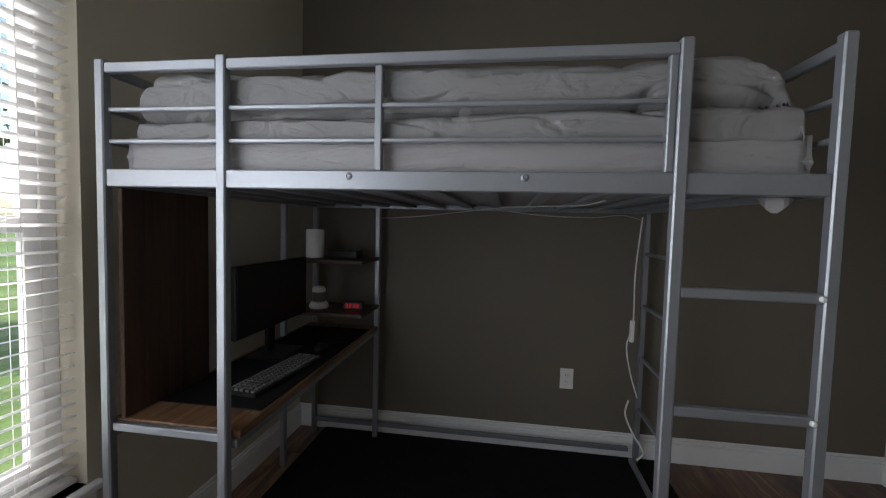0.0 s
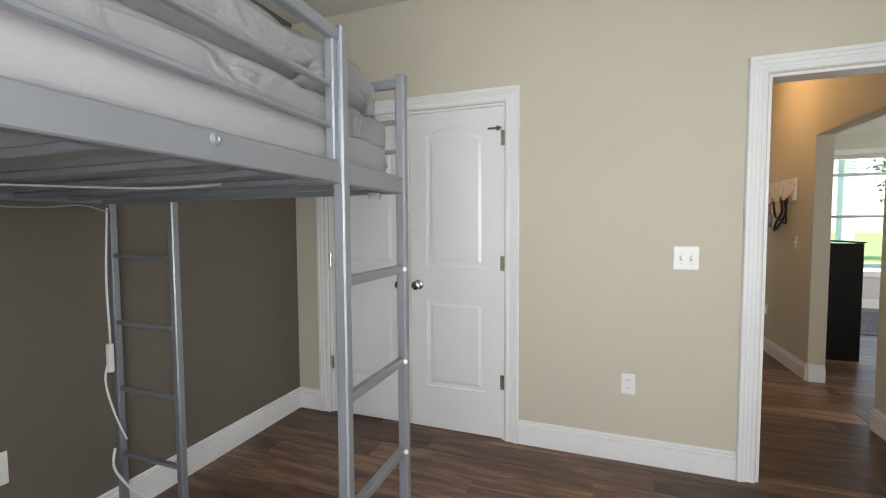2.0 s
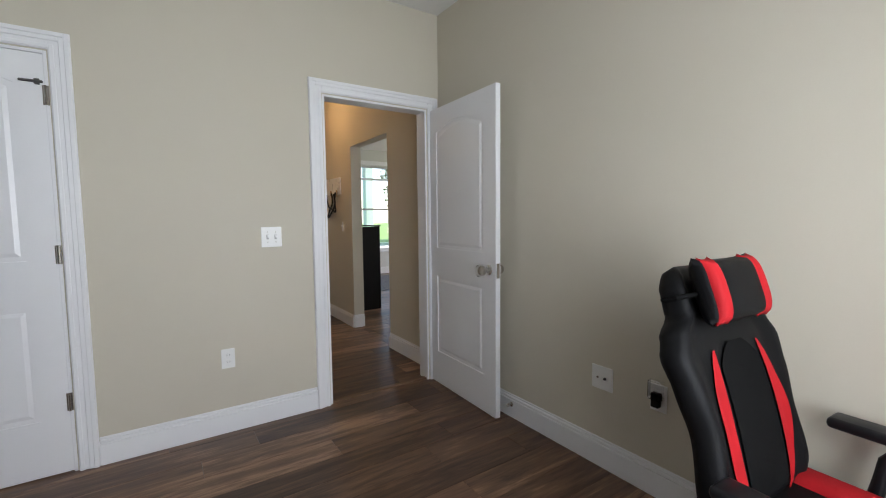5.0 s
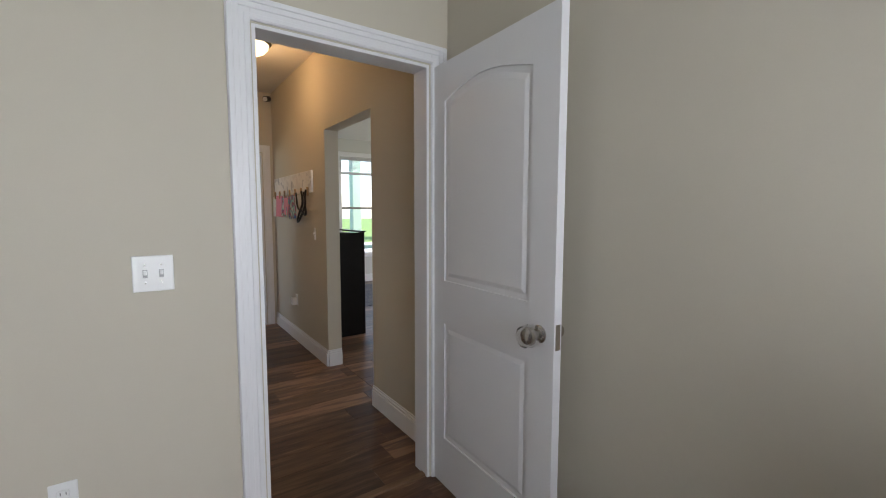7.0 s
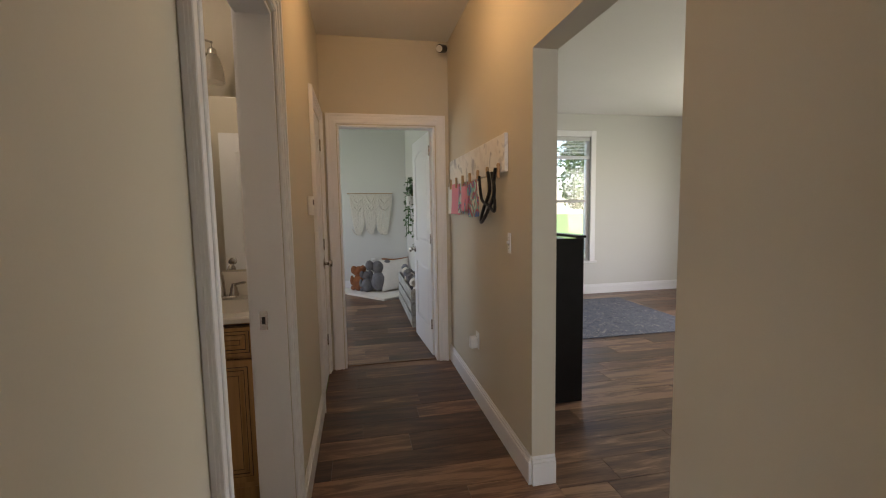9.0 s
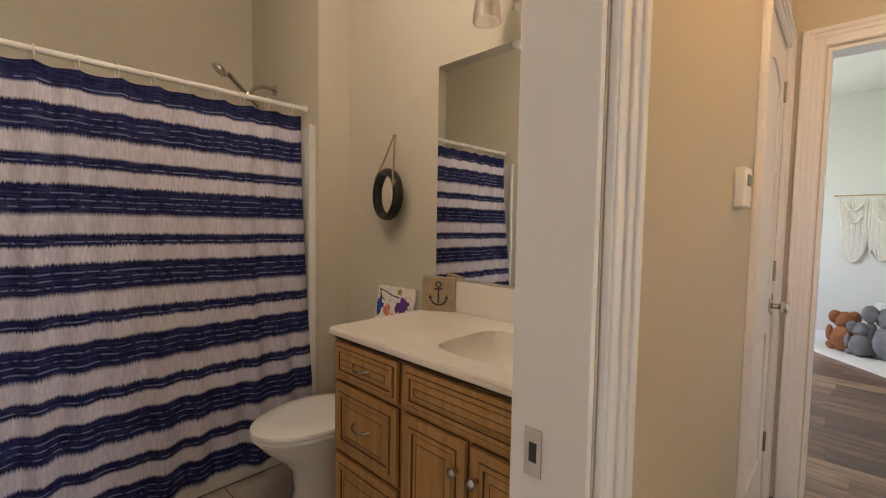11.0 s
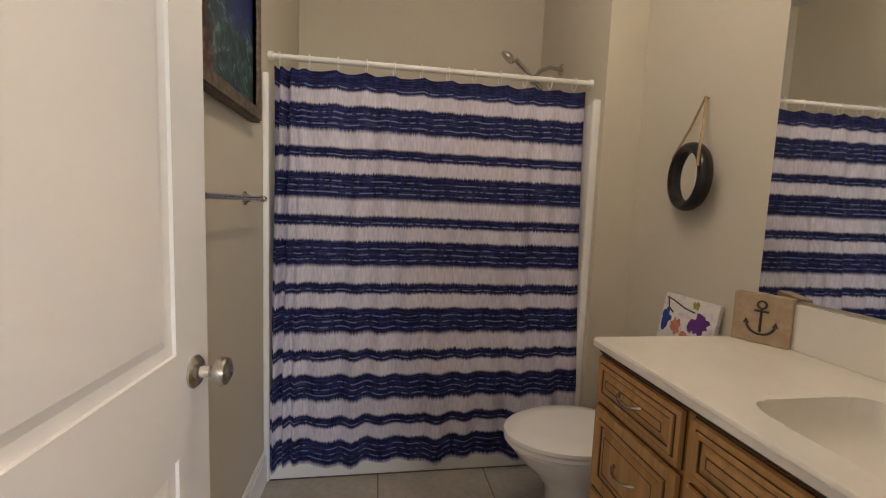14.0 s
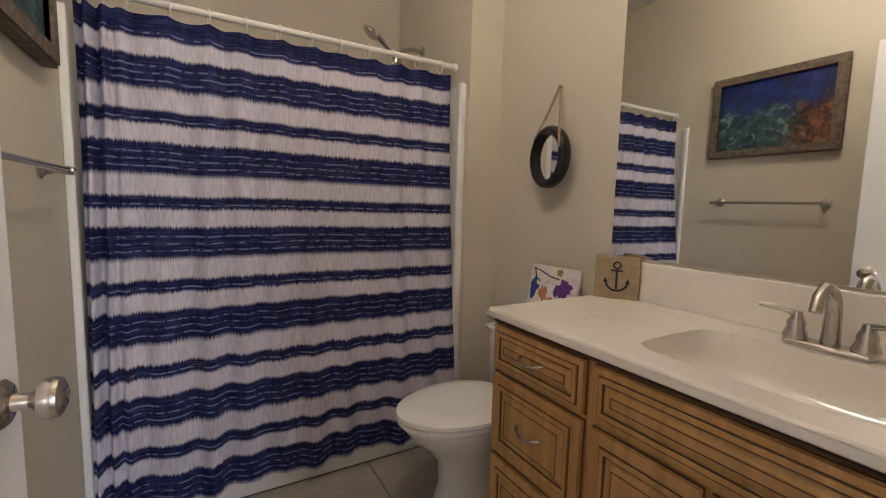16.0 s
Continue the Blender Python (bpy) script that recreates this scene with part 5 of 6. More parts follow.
def front(name, y0, y1, z0, z1):
    """A glazed raised-panel front with dark lines in its mouldings."""
    x0, x1 = -y1, -y0
    f = part(name, prism(rect(x0, x1, z0, z1), 0, -0.016, rect(x0, x1, z0, z1, 0.004)), MAPLE, van)
    f.matrix_world = VF
    part("shadow_line", ring(x0 + 0.0005, x1 - 0.0005, z0 + 0.0005, z1 - 0.0005, 0.003, -0.0065, -0.003), GLAZE, f)
    small = min(x1 - x0, z1 - z0)
    w = 0.034 if small < 0.2 else 0.048
    part("frame_step", ring(x0 + w - 0.012, x1 - w + 0.012, z0 + w - 0.012, z1 - w + 0.012, 0.010, -0.021, -0.0155), MAPLE, f)
    part("glaze_line", ring(x0 + w - 0.016, x1 - w + 0.016, z0 + w - 0.016, z1 - w + 0.016, 0.0028, -0.0175, -0.0155), GLAZE, f)
    part("glaze_line", ring(x0 + w - 0.002, x1 - w + 0.002, z0 + w - 0.002, z1 - w + 0.002, 0.0035, -0.0185, -0.0155), GLAZE, f)
    i = w + 0.004
    part("raised_panel", prism(rect(x0 + i, x1 - i, z0 + i, z1 - i), -0.0155, -0.0215, rect(x0 + i, x1 - i, z0 + i, z1 - i, 0.014)), MAPLE, f)
    j = i + 0.017
    part("glaze_line", ring(x0 + j, x1 - j, z0 + j, z1 - j, 0.0022, -0.0222, -0.021), GLAZE, f)
    return f


def pull(f, y, z):
    pts = []
    for k in range(13):
        u = k / 12
        pts.append((-y - 0.045 + 0.09 * u, -0.022 - 0.024 * math.sin(math.pi * u) ** 0.6, z - 0.010 * math.sin(math.pi * u)))
    b = tube(pts, [0.0055 - 0.0015 * math.sin(math.pi * k / 12) for k in range(13)], 8)
    part("handle", b, NICKEL, f, "curved brushed nickel pull", True)


DY0, DY1 = 0.884, 1.232
for z0, z1 in ((0.712, 0.846), (0.452, 0.700), (0.130, 0.440)):
    f = front("drawer", DY0, DY1, z0, z1)
    pull(f, (DY0 + DY1) / 2, (z0 + z1) / 2 + 0.008)
front("false_front", 0.345, 0.862, 0.712, 0.846)
for y0, y1, ky in ((0.610, 0.862, 0.638), (0.345, 0.597, 0.572)):
    f = front("door", y0, y1, 0.130, 0.700)
    part("knob", turned([(0, 0), (0.008, 0), (0.006, 0.012), (0.013, 0.018), (0.015, 0.025), (0.010, 0.030), (0, 0.031)], 16, m=Matrix.Translation((-ky, -0.0175, 0.617)) @ pose(0, 0, 0, 90)), NICKEL, f, "round brushed nickel knob", True)

top = thing("sink_counter", "cream cultured marble vanity top with a moulded-in sink", "countertop")
TX0, TX1, TY0, TY1, TZ = 3.985, 4.533, 0.280, 1.262, 0.890
SX, SY, SA, SB = 4.232, 0.600, 0.160, 0.232


def top_point(u, v):
    x, y = TX0 + (TX1 - TX0) * u, TY0 + (TY1 - TY0) * v
    r = (abs((x - SX) / SA) ** 7.0 + abs((y - SY) / SB) ** 5.0)
    z = TZ
    if r < 1:
        z -= 0.115 * (1 - r) ** 0.45
    edge = min(x - TX0, TY1 - y)
    if edge < 0.006:
        z -= 0.006 * (1 - edge / 0.006) ** 2
    return Vector((x, y, z))


b = grid(130, 200, top_point)
o = part("slab_and_sink", b, MARBLE, top, "moulded slab with a recessed oval-cornered sink")
smooth(o, 35)
b = box(TX0, TX0 + 0.012, TY0, TY1, TZ - 0.028, TZ - 0.0058, 0.003)
box(TX0 + 0.012, TX1, TY1 - 0.012, TY1, TZ - 0.028, TZ - 0.0058, 0.003, bm=b)
part("front_edge", b, MARBLE, top)
part("backsplash", box(4.513, 4.5335, TY0, TY1 - 0.002, TZ - 0.001, 1.022, 0.004, seg=2), MARBLE, top)
part("drain", turned([(0, 0.001), (0.022, 0.001), (0.024, 0.004), (0.015, 0.006), (0, 0.003)], 20, m=Matrix.Translation((4.23, 0.60, TZ - 0.1145))), NICKEL, top, "nickel drain", True)

fa = thing("faucet", "brushed nickel two-handle faucet with an arched spout", "faucet", pose(4.445, 0.60, TZ))
part("base", box(-0.028, 0.028, -0.080, 0.080, 0.0, 0.016, 0.008, seg=3), NICKEL, fa, soft=True)
part("spout", tube([(0.008, 0, 0.014), (0.008, 0, 0.085), (0.004, 0, 0.115), (-0.018, 0, 0.142), (-0.05, 0, 0.148), (-0.078, 0, 0.130), (-0.09, 0, 0.098)], [0.019, 0.016, 0.0145, 0.0135, 0.013, 0.0125, 0.0125], 14), NICKEL, fa, soft=True)
for s in (-1, 1):
    h = part("handle", turned([(0, 0.012), (0.024, 0.012), (0.025, 0.022), (0.018, 0.040), (0.019, 0.052), (0.013, 0.064), (0.010, 0.078), (0, 0.080)], 20, m=Matrix.Translation((0, s * 0.062, 0))), NICKEL, fa, "bell-shaped handle", True)
    part("lever", tube([(0, s * 0.062, 0.072), (-0.012, s * 0.085, 0.078), (-0.022, s * 0.115, 0.084), (-0.028, s * 0.130, 0.085)], [0.008, 0.006, 0.008, 0.005], 10), NICKEL, h, soft=True)

mi = thing("wall_mirror", "large frameless wall mirror above the vanity", "mirror")
part("glass", box(4.528, 4.5345, 0.29, 1.260, 1.030, 1.955, 0.0015), MIRROR, mi)
# vanity light
vl = thing("vanity_light", "brushed nickel vanity light with three frosted glass shades", "wall lamp", pose(4.535, 0.73, 2.14))
part("back_plate", box(-0.022, -0.001, -0.11, 0.11, -0.04, 0.04, 0.012, seg=3), NICKEL, vl)
for s in (-1, 0, 1):
    y = s * 0.17
    arm_ = part("arm", tube([(-0.02, y * 0.35, 0.0), (-0.06, y * 0.5, 0.05), (-0.10, y * 0.75, 0.066), (-0.125, y, 0.045), (-0.128, y, 0.012)], 0.006, 8), NICKEL, vl, soft=True)
    part("socket_cup", turned([(0, 0.016), (0.012, 0.016), (0.020, 0.008), (0.021, -0.016), (0, -0.016)], 16, m=Matrix.Translation((-0.128, y, 0.0))), NICKEL, vl, soft=True)
    part("shade", turned([(0.020, -0.016), (0.032, -0.035), (0.043, -0.075), (0.050, -0.120), (0.051, -0.150), (0.048, -0.150), (0.040, -0.075), (0.028, -0.035), (0.018, -0.018)], 24, m=Matrix.Translation((-0.128, y, 0.0))), FROST, vl, "frosted glass bell shade", True)
    part("bulb", turned([(0, -0.10), (0.016, -0.096), (0.020, -0.08), (0.014, -0.05), (0.012, -0.016), (0, -0.016)], 14, m=Matrix.Translation((-0.128, y, 0.0))), CREAMGLASS, vl, "unlit bulb", True)
cl = thing("ceiling_light", "frosted dome ceiling light in the bathroom", "ceiling light", pose(3.62, 1.02, TOP))
part("rim", turned([(0, 0), (0.15, 0), (0.15, -0.02), (0.14, -0.03), (0, -0.03)], 32), NICKEL, cl, soft=True)
dm = part("dome", turned([(0.135, -0.031), (0.13, -0.06), (0.10, -0.10), (0.05, -0.125), (0, -0.13)], 32), DOME, cl, "frosted glass dome", True)
dm.visible_shadow = False

# porthole mirror
pm = thing("porthole_mirror", "small round mirror in a deep black ring hung on jute", "mirror", facing_east(4.535, 1.556) @ Matrix.Translation((0, -0.050, 1.404)) @ pose(0, 0, 0, 0, 0, -12))
rim = [(0.088, -0.012), (0.090, 0.010), (0.093, 0.018), (0.098, 0.020), (0.101, 0.025), (0.108, 0.028), (0.118, 0.025), (0.125, 0.016), (0.127, 0.004), (0.125, -0.012), (0.118, -0.022), (0.088, -0.022), (0.088, -0.012)]
part("frame", turned(rim, 48, m=pose(0, 0, 0, 90)), BLACKGLOSS, pm, "glossy black ring frame", True)
part("glass", turned([(0, -0.008), (0.0885, -0.008), (0.0885, 0.003), (0, 0.003)], 48, m=pose(0, 0, 0, 90)), MIRROR, pm, "round mirror glass")
part("rope", tube([(-0.100, -0.020, 0.078), (-0.050, 0.012, 0.185), (-0.008, 0.032, 0.280), (0.0, 0.034, 0.290), (0.008, 0.032, 0.280), (0.050, 0.008, 0.185), (0.100, -0.024, 0.085), (0.118, -0.034, 0.03)], 0.0048, 8), ROPE, pm, "tan jute rope", True)
part("nail", tube([(0, 0.047, 0.287), (0, 0.028, 0.289)], 0.004, 8), NICKEL, pm)

# things on the vanity and the tank
an = thing("anchor_block", "tan wooden block with a dark printed anchor", "decoration", pose(4.478, 1.186, TZ + 0.0005, 0, 0, -62))
part("block", box(-0.072, 0.072, -0.017, 0.017, 0, 0.146, 0.002), BLOCKWOOD, an)
b = tube([(0, -0.0178, 0.035), (0, -0.0178, 0.104)], 0.0035, 6)
tube([(0.011 * math.cos(t), -0.0178, 0.116 + 0.011 * math.sin(t)) for t in (2 * math.pi * k / 16 for k in range(16))], 0.003, 6, bm=b, closed=True)
tube([(-0.018, -0.0178, 0.097), (0.018, -0.0178, 0.097)], 0.0035, 6, bm=b)
tube([(0.036 * math.sin(t), -0.0178, 0.062 - 0.034 * math.cos(t)) for t in (-1.35 + 2.7 * k / 12 for k in range(13))], 0.0035, 6, bm=b)
for s in (-1, 1):
    prism([(s * 0.028, 0.056), (s * 0.044, 0.054), (s * 0.037, 0.072)], -0.0192, -0.0172, bm=b)
part("anchor_print", b, INK, an, "dark printed anchor")
kc = thing("child_painting", "small white canvas with blue and purple paint splashes", "painting", pose(4.478, 1.508, 0.733, -10, 0, -86))
part("canvas", box(-0.128, 0.128, -0.008, 0.008, 0.0, 0.222, 0.002), KIDART, kc)


def splash(cx, cz, r, seed, material, label, tall=1.0, k=22):
    """A ragged patch of thick paint on the canvas."""
    rnd = random.Random(seed)
    pts = []
    for i in range(k):
        a = 2 * math.pi * i / k
        q = r * (0.62 + 0.55 * rnd.random())
        pts.append((cx + q * math.cos(a), cz + q * tall * math.sin(a)))
    part("paint_splash", prism(pts, -0.0095, -0.0078), material, kc, label)


PURPLE = surface("purple_paint", (0.13, 0.03, 0.24), 0.5, var=0.3, big=40)
BLUEPAINT = surface("blue_paint", (0.02, 0.05, 0.30), 0.5, var=0.3, big=40)
ORANGEPAINT = surface("orange_pink_paint", (0.55, 0.20, 0.12), 0.5, var=0.3, big=40)
OLIVE = surface("olive_yellow_paint", (0.36, 0.29, 0.06), 0.5, var=0.3, big=40)
splash(0.060, 0.135, 0.042, 1, PURPLE, "purple splash")
splash(-0.100, 0.120, 0.024, 2, BLUEPAINT, "blue splash", 1.9)
splash(-0.045, 0.105, 0.026, 3, ORANGEPAINT, "orange pink splash", 1.3)
splash(0.005, 0.075, 0.030, 4, ORANGEPAINT, "orange pink splash", 0.6)
splash(0.028, 0.198, 0.016, 5, OLIVE, "olive splash")
splash(0.022, 0.120, 0.014, 6, PURPLE, "purple splash", 1.8)
for pts in ([(-0.115, 0.205), (-0.07, 0.195), (-0.02, 0.178), (0.03, 0.172)], [(-0.108, 0.20), (-0.095, 0.165), (-0.07, 0.15)]):
    part("paint_line", tube([(x, -0.008, z) for x, z in pts], 0.003, 6), INK, kc, "dark brush line")

# towel bar and picture on the west wall
tb = thing("towel_bar", "brushed nickel towel bar on the bathroom wall", "towel bar", pose(2.861, 0, 1.262))
part("bar", tube([(0.062, 1.185, 0), (0.062, 1.768, 0)], 0.008, 10), NICKEL, tb, soft=True)
for y in (1.205, 1.748):
    k = part("bracket", turned([(0, 0), (0.026, 0), (0.026, 0.005), (0.016, 0.012), (0.009, 0.03), (0.010, 0.05), (0.013, 0.062), (0.009, 0.073), (0, 0.075)], 18, m=Matrix.Translation((0, y, 0)) @ pose(0, 0, 0, 0, 90)), NICKEL, tb, soft=True)
for y, s in ((1.185, -1), (1.768, 1)):
    part("finial", ball((0.062, y + s * 0.006, 0), (0.011, 0.016, 0.011)), NICKEL, tb, soft=True)
pc = thing("framed_painting", "blue coral reef painting in a weathered wooden frame", "painting", facing_south(0, 0) @ pose(0, 0, 0))
pc.matrix_world = pose(2.864, 1.50, 1.545, 0, 0, 90)
pw, ph = 0.335, 0.50
b = bmesh.new()
for w0, d in ((0.0, 0.030), (0.008, 0.038), (0.030, 0.026)):
    t = 0.046 - w0
    ring(-pw + w0, pw - w0, w0, ph - w0, t, -d, -0.001, bm=b)
part("frame", b, FRAMEWOOD, pc, "weathered grey-brown wooden frame")
part("canvas", box(-pw + 0.045, pw - 0.045, -0.018, -0.004, 0.045, ph - 0.045, 0.001), REEF, pc, "blue and orange reef painting")

# ---- hall ----
hl = thing("hall_light", "lit frosted dome light on the hall ceiling", "ceiling light", pose(4.15, -0.40, TOP))
part("rim", turned([(0, 0), (0.165, 0), (0.168, -0.012), (0.15, -0.026), (0.12, -0.028)], 32), DARKMETAL, hl, "dark metal rim", True)
dm = part("dome", turned([(0.145, -0.026), (0.140, -0.050), (0.115, -0.082), (0.07, -0.105), (0.02, -0.113), (0, -0.114)], 32), DOME, hl, "glowing frosted dome", True)
dm.visible_shadow = False
part("finial", turned([(0, -0.113), (0.010, -0.114), (0.008, -0.124), (0, -0.13)], 12), DARKMETAL, hl, soft=True)
sc_ = thing("security_camera", "small dark security camera in the ceiling corner", "camera", pose(5.56, -0.84, 2.66))
part("mount", tube([(0.06, -0.05, 0.0), (0.0, 0.0, 0.0)], 0.012, 8), PLATE, sc_)
part("body", tube([(0.02, -0.02, -0.005), (-0.05, 0.03, -0.03)], 0.032, 16), BLACK, sc_, soft=True)
part("ring", tube([(-0.052, 0.031, -0.031), (-0.060, 0.037, -0.034)], 0.026, 16), PLATE, sc_)

bd = thing("art_display_board", "long white floral board with pegs for children's art", "display board", facing_south(0, HS))
part("board", box(-5.53, -4.19, -0.020, -0.001, 1.535, 1.735, 0.003), FLORAL, bd, "white board printed with grey flowers")
for i in range(7):
    x = -5.47 + i * 0.20
    part("clothes_peg", box(x - 0.010, x + 0.010, -0.036, -0.0205, 1.505, 1.585, 0.003), PEG, bd, "small wooden clothes peg")
for i, (x0, x1, z0, z1, mt_, lb) in enumerate(((-5.60, -5.42, 1.30, 1.53, PAPER, "white drawing paper"), (-5.44, -5.18, 1.30, 1.535, PINK, "pink painted paper"), (-5.19, -4.98, 1.31, 1.53, KIDBLUE, "blue and red child painting"), (-5.10, -4.90, 1.33, 1.51, PINK, "pink paper with marks"), (-4.92, -4.62, 1.29, 1.53, KIDBLUE, "teal and green child painting"), (-4.66, -4.45, 1.30, 1.52, PAPER, "white painted paper"))):
    p = thing("paper_artwork", lb + " clipped to the hall board", "drawing", facing_south(0, HS) @ Matrix.Translation((0, -0.024 - 0.0025 * i, 0)), group="children's art on the hall board")
    part("sheet", grid(8, 6, lambda u, v: Vector((x0 + (x1 - x0) * u, -0.010 * (1 - v) ** 2 * math.sin(u * 5 + i), z0 + (z1 - z0) * v + 0.006 * math.sin(u * 3 + i)))), mt_, p)
cord("strap", [(4.42, HS + 0.04, 1.55), (4.36, HS + 0.05, 1.44), (4.48, HS + 0.05, 1.34), (4.55, HS + 0.045, 1.26), (4.44, HS + 0.05, 1.30), (4.28, HS + 0.05, 1.42), (4.33, HS + 0.045, 1.54)], 0.010, BLACK, "black looped strap hanging from the hall board")
cord("strap", [(4.60, HS + 0.04, 1.54), (4.50, HS + 0.055, 1.40), (4.38, HS + 0.05, 1.36), (4.27, HS + 0.05, 1.33), (4.30, HS + 0.045, 1.46), (4.27, HS + 0.045, 1.56)], 0.009, BLACK, "black tangled strap hanging from the hall board")

# ---- nursery ----
ml = thing("macrame_hanging", "cream macrame wall hanging in three panels", "wall hanging", facing_east(9.50, 0))
part("dowel", tube([(-0.05, -0.02, 1.64), (0.72, -0.02, 1.64)], 0.009, 8), PEG, ml, "wooden dowel", True)
for c, w, dep, edge in ((0.115, 0.115, 0.71, -1), (0.335, 0.095, 0.69, 0), (0.565, 0.140, 0.71, 1)):
    for k in range(17):
        u = k / 16
        x = c - w + 2 * w * u
        side = 2 * u - 1
        drop = dep * (0.76 + 0.24 * math.sin(math.pi * u) ** 0.7) - (0.30 * max(0.0, side * edge) ** 2.5 if edge else 0.0)
        part("strand", tube([(x, -0.022, 1.635), (x + 0.004 * math.sin(k * 2), -0.028, 1.635 - drop * 0.5), (c + (x - c) * 0.90, -0.022, 1.635 - drop)], 0.0105, 6), YARN, ml)
    for q in (0.12, 0.30):
        b = tube([(c + (-w + 2 * w * j / 10) * 0.55, -0.040, 1.635 - dep * (q + 0.10 * math.sin(math.pi * j / 10))) for j in range(11)], 0.014, 6)
        part("swag", b, YARN, ml, "knotted cream yarn swag")
    b = tube([(c + (x_ - c), -0.036, z_) for x_, z_ in ((c - w * 0.9, 1.635 - dep * 0.84), (c - w * 0.45, 1.635 - dep * 0.96), (c, 1.635 - dep), (c + w * 0.45, 1.635 - dep * 0.96))], 0.010, 6)
    part("hem_cord", b, YARN, ml, "rolled cream hem")
plate(facing_east(9.5, 0), 0.36, 0.46, 0.072, 0.115, "outlet", "white duplex outlet low on the nursery wall")
fm = thing("floor_mat", "white plush corner floor mat", "mat")
part("pad", prism([(9.06, 0.15), (9.44, 0.15), (9.44, -0.93), (8.62, -0.93), (8.32, -0.46)], 0.0, 0.03), FLUFF, fm)
fm.matrix_world = Matrix(((1, 0, 0, 0), (0, 0, 1, 0), (0, 1, 0, 0), (0, 0, 0, 1)))


def plush(name, x, y, s, fur, label, ears, trunk):
    t = thing(name, label, "plush toy", pose(x, y, 0.03, 0, 0, 100))
    b = ball((0, 0, 0.17 * s), (0.13 * s, 0.12 * s, 0.17 * s), sub=3, rough=0.12)
    ball((0, -0.03 * s, 0.40 * s), (0.11 * s, 0.10 * s, 0.11 * s), b, 3, 0.1)
    for k in (-1, 1):
        ball((k * 0.10 * s, -0.12 * s, 0.05 * s), (0.05 * s, 0.10 * s, 0.05 * s), b, 2)
        ball((k * 0.13 * s, -0.05 * s, 0.22 * s), (0.04 * s, 0.05 * s, 0.11 * s), b, 2)
        ball((k * ears * s, 0, 0.44 * s), (0.07 * s, 0.03 * s, 0.09 * s), b, 2)
    if trunk:
        tube([(0, -0.12 * s, 0.38 * s), (0, -0.17 * s, 0.30 * s), (0, -0.17 * s, 0.20 * s)], [0.04 * s, 0.03 * s, 0.024 * s], 8, bm=b)
    o = part("fur", b, fur, t)
    smooth(o, 60)


plush("plush_toy", 9.10, -0.10, 0.80, FOXPLUSH, "rust brown plush fox sitting on the mat", 0.09, False)
plush("plush_toy", 8.98, -0.22, 0.66, GREYPLUSH, "dark grey plush animal sitting on the mat", 0.10, False)
plush("plush_toy", 8.98, -0.42, 0.98, GREYPLUSH, "grey plush elephant sitting on the mat", 0.15, True)
pillow("cushion", 9.02, -0.70, 0.29, 74, -72, "square white cushion leaning in the nursery corner", 0.27, 0.27, 0.08, FLUFF)
pillow("cushion", 9.28, -0.74, 0.31, 74, -80, "small rust patterned cushion behind the white one", 0.24, 0.24, 0.07, FOXPLUSH)
cr = thing("toy_crate", "whitewashed wooden crate full of toys", "crate", pose(6.78, -0.68, 0, 0, 0, 0))
for i in range(3):
    z = 0.03 + i * 0.145
    part("slat", box(0, 1.5, -0.015, 0.0, z, z + 0.11, 0.003), CRATEWOOD, cr)
    part("slat", box(0, 1.5, -0.26, -0.245, z, z + 0.11, 0.003), CRATEWOOD, cr)
    part("slat", box(-0.015, 0.0, -0.26, 0.0, z, z + 0.11, 0.003), CRATEWOOD, cr)
    part("slat", box(1.5, 1.515, -0.26, 0.0, z, z + 0.11, 0.003), CRATEWOOD, cr)
part("bottom", box(0, 1.5, -0.245, -0.015, 0.0, 0.03), CRATEWOOD, cr)
for x, y in ((0.02, -0.035), (0.02, -0.225), (1.48, -0.035), (1.48, -0.225), (0.75, -0.035)):
    part("corner_post", box(x - 0.018, x + 0.018, y - 0.018, y + 0.018, 0.03, 0.44, 0.003), CRATEWOOD, cr)
for i in range(9):
    rr = random.Random(i)
    t = thing("soft_toy", "grey soft toy lying in the crate", "plush toy", pose(6.9 + i * 0.155, -0.84 + 0.05 * rr.random(), 0.30 + 0.05 * rr.random()), group="soft toys in the crate")
    b = ball((0, 0, 0.06), (0.08, 0.08, 0.09), sub=2, rough=0.2)
    ball((0.03, 0.06, 0.16), (0.055, 0.05, 0.055), b, 2, 0.2)
    part("fur", b, GREYPLUSH if i % 3 else YARN, t, soft=True)
vp = thing("hanging_plant", "trailing green vine hanging on the nursery wall", "plant", pose(7.45, -0.80, 0))
part("holder", box(-0.07, 0.07, -0.155, -0.14, 1.62, 2.02, 0.004), PAPER, vp, "white wall panel")
part("pot", turned([(0, 1.40), (0.06, 1.40), (0.075, 1.50), (0.07, 1.52), (0, 1.52)], 16), PAPER, vp, "small white pot", True)
b, bs = bmesh.new(), bmesh.new()
rr = random.Random(4)
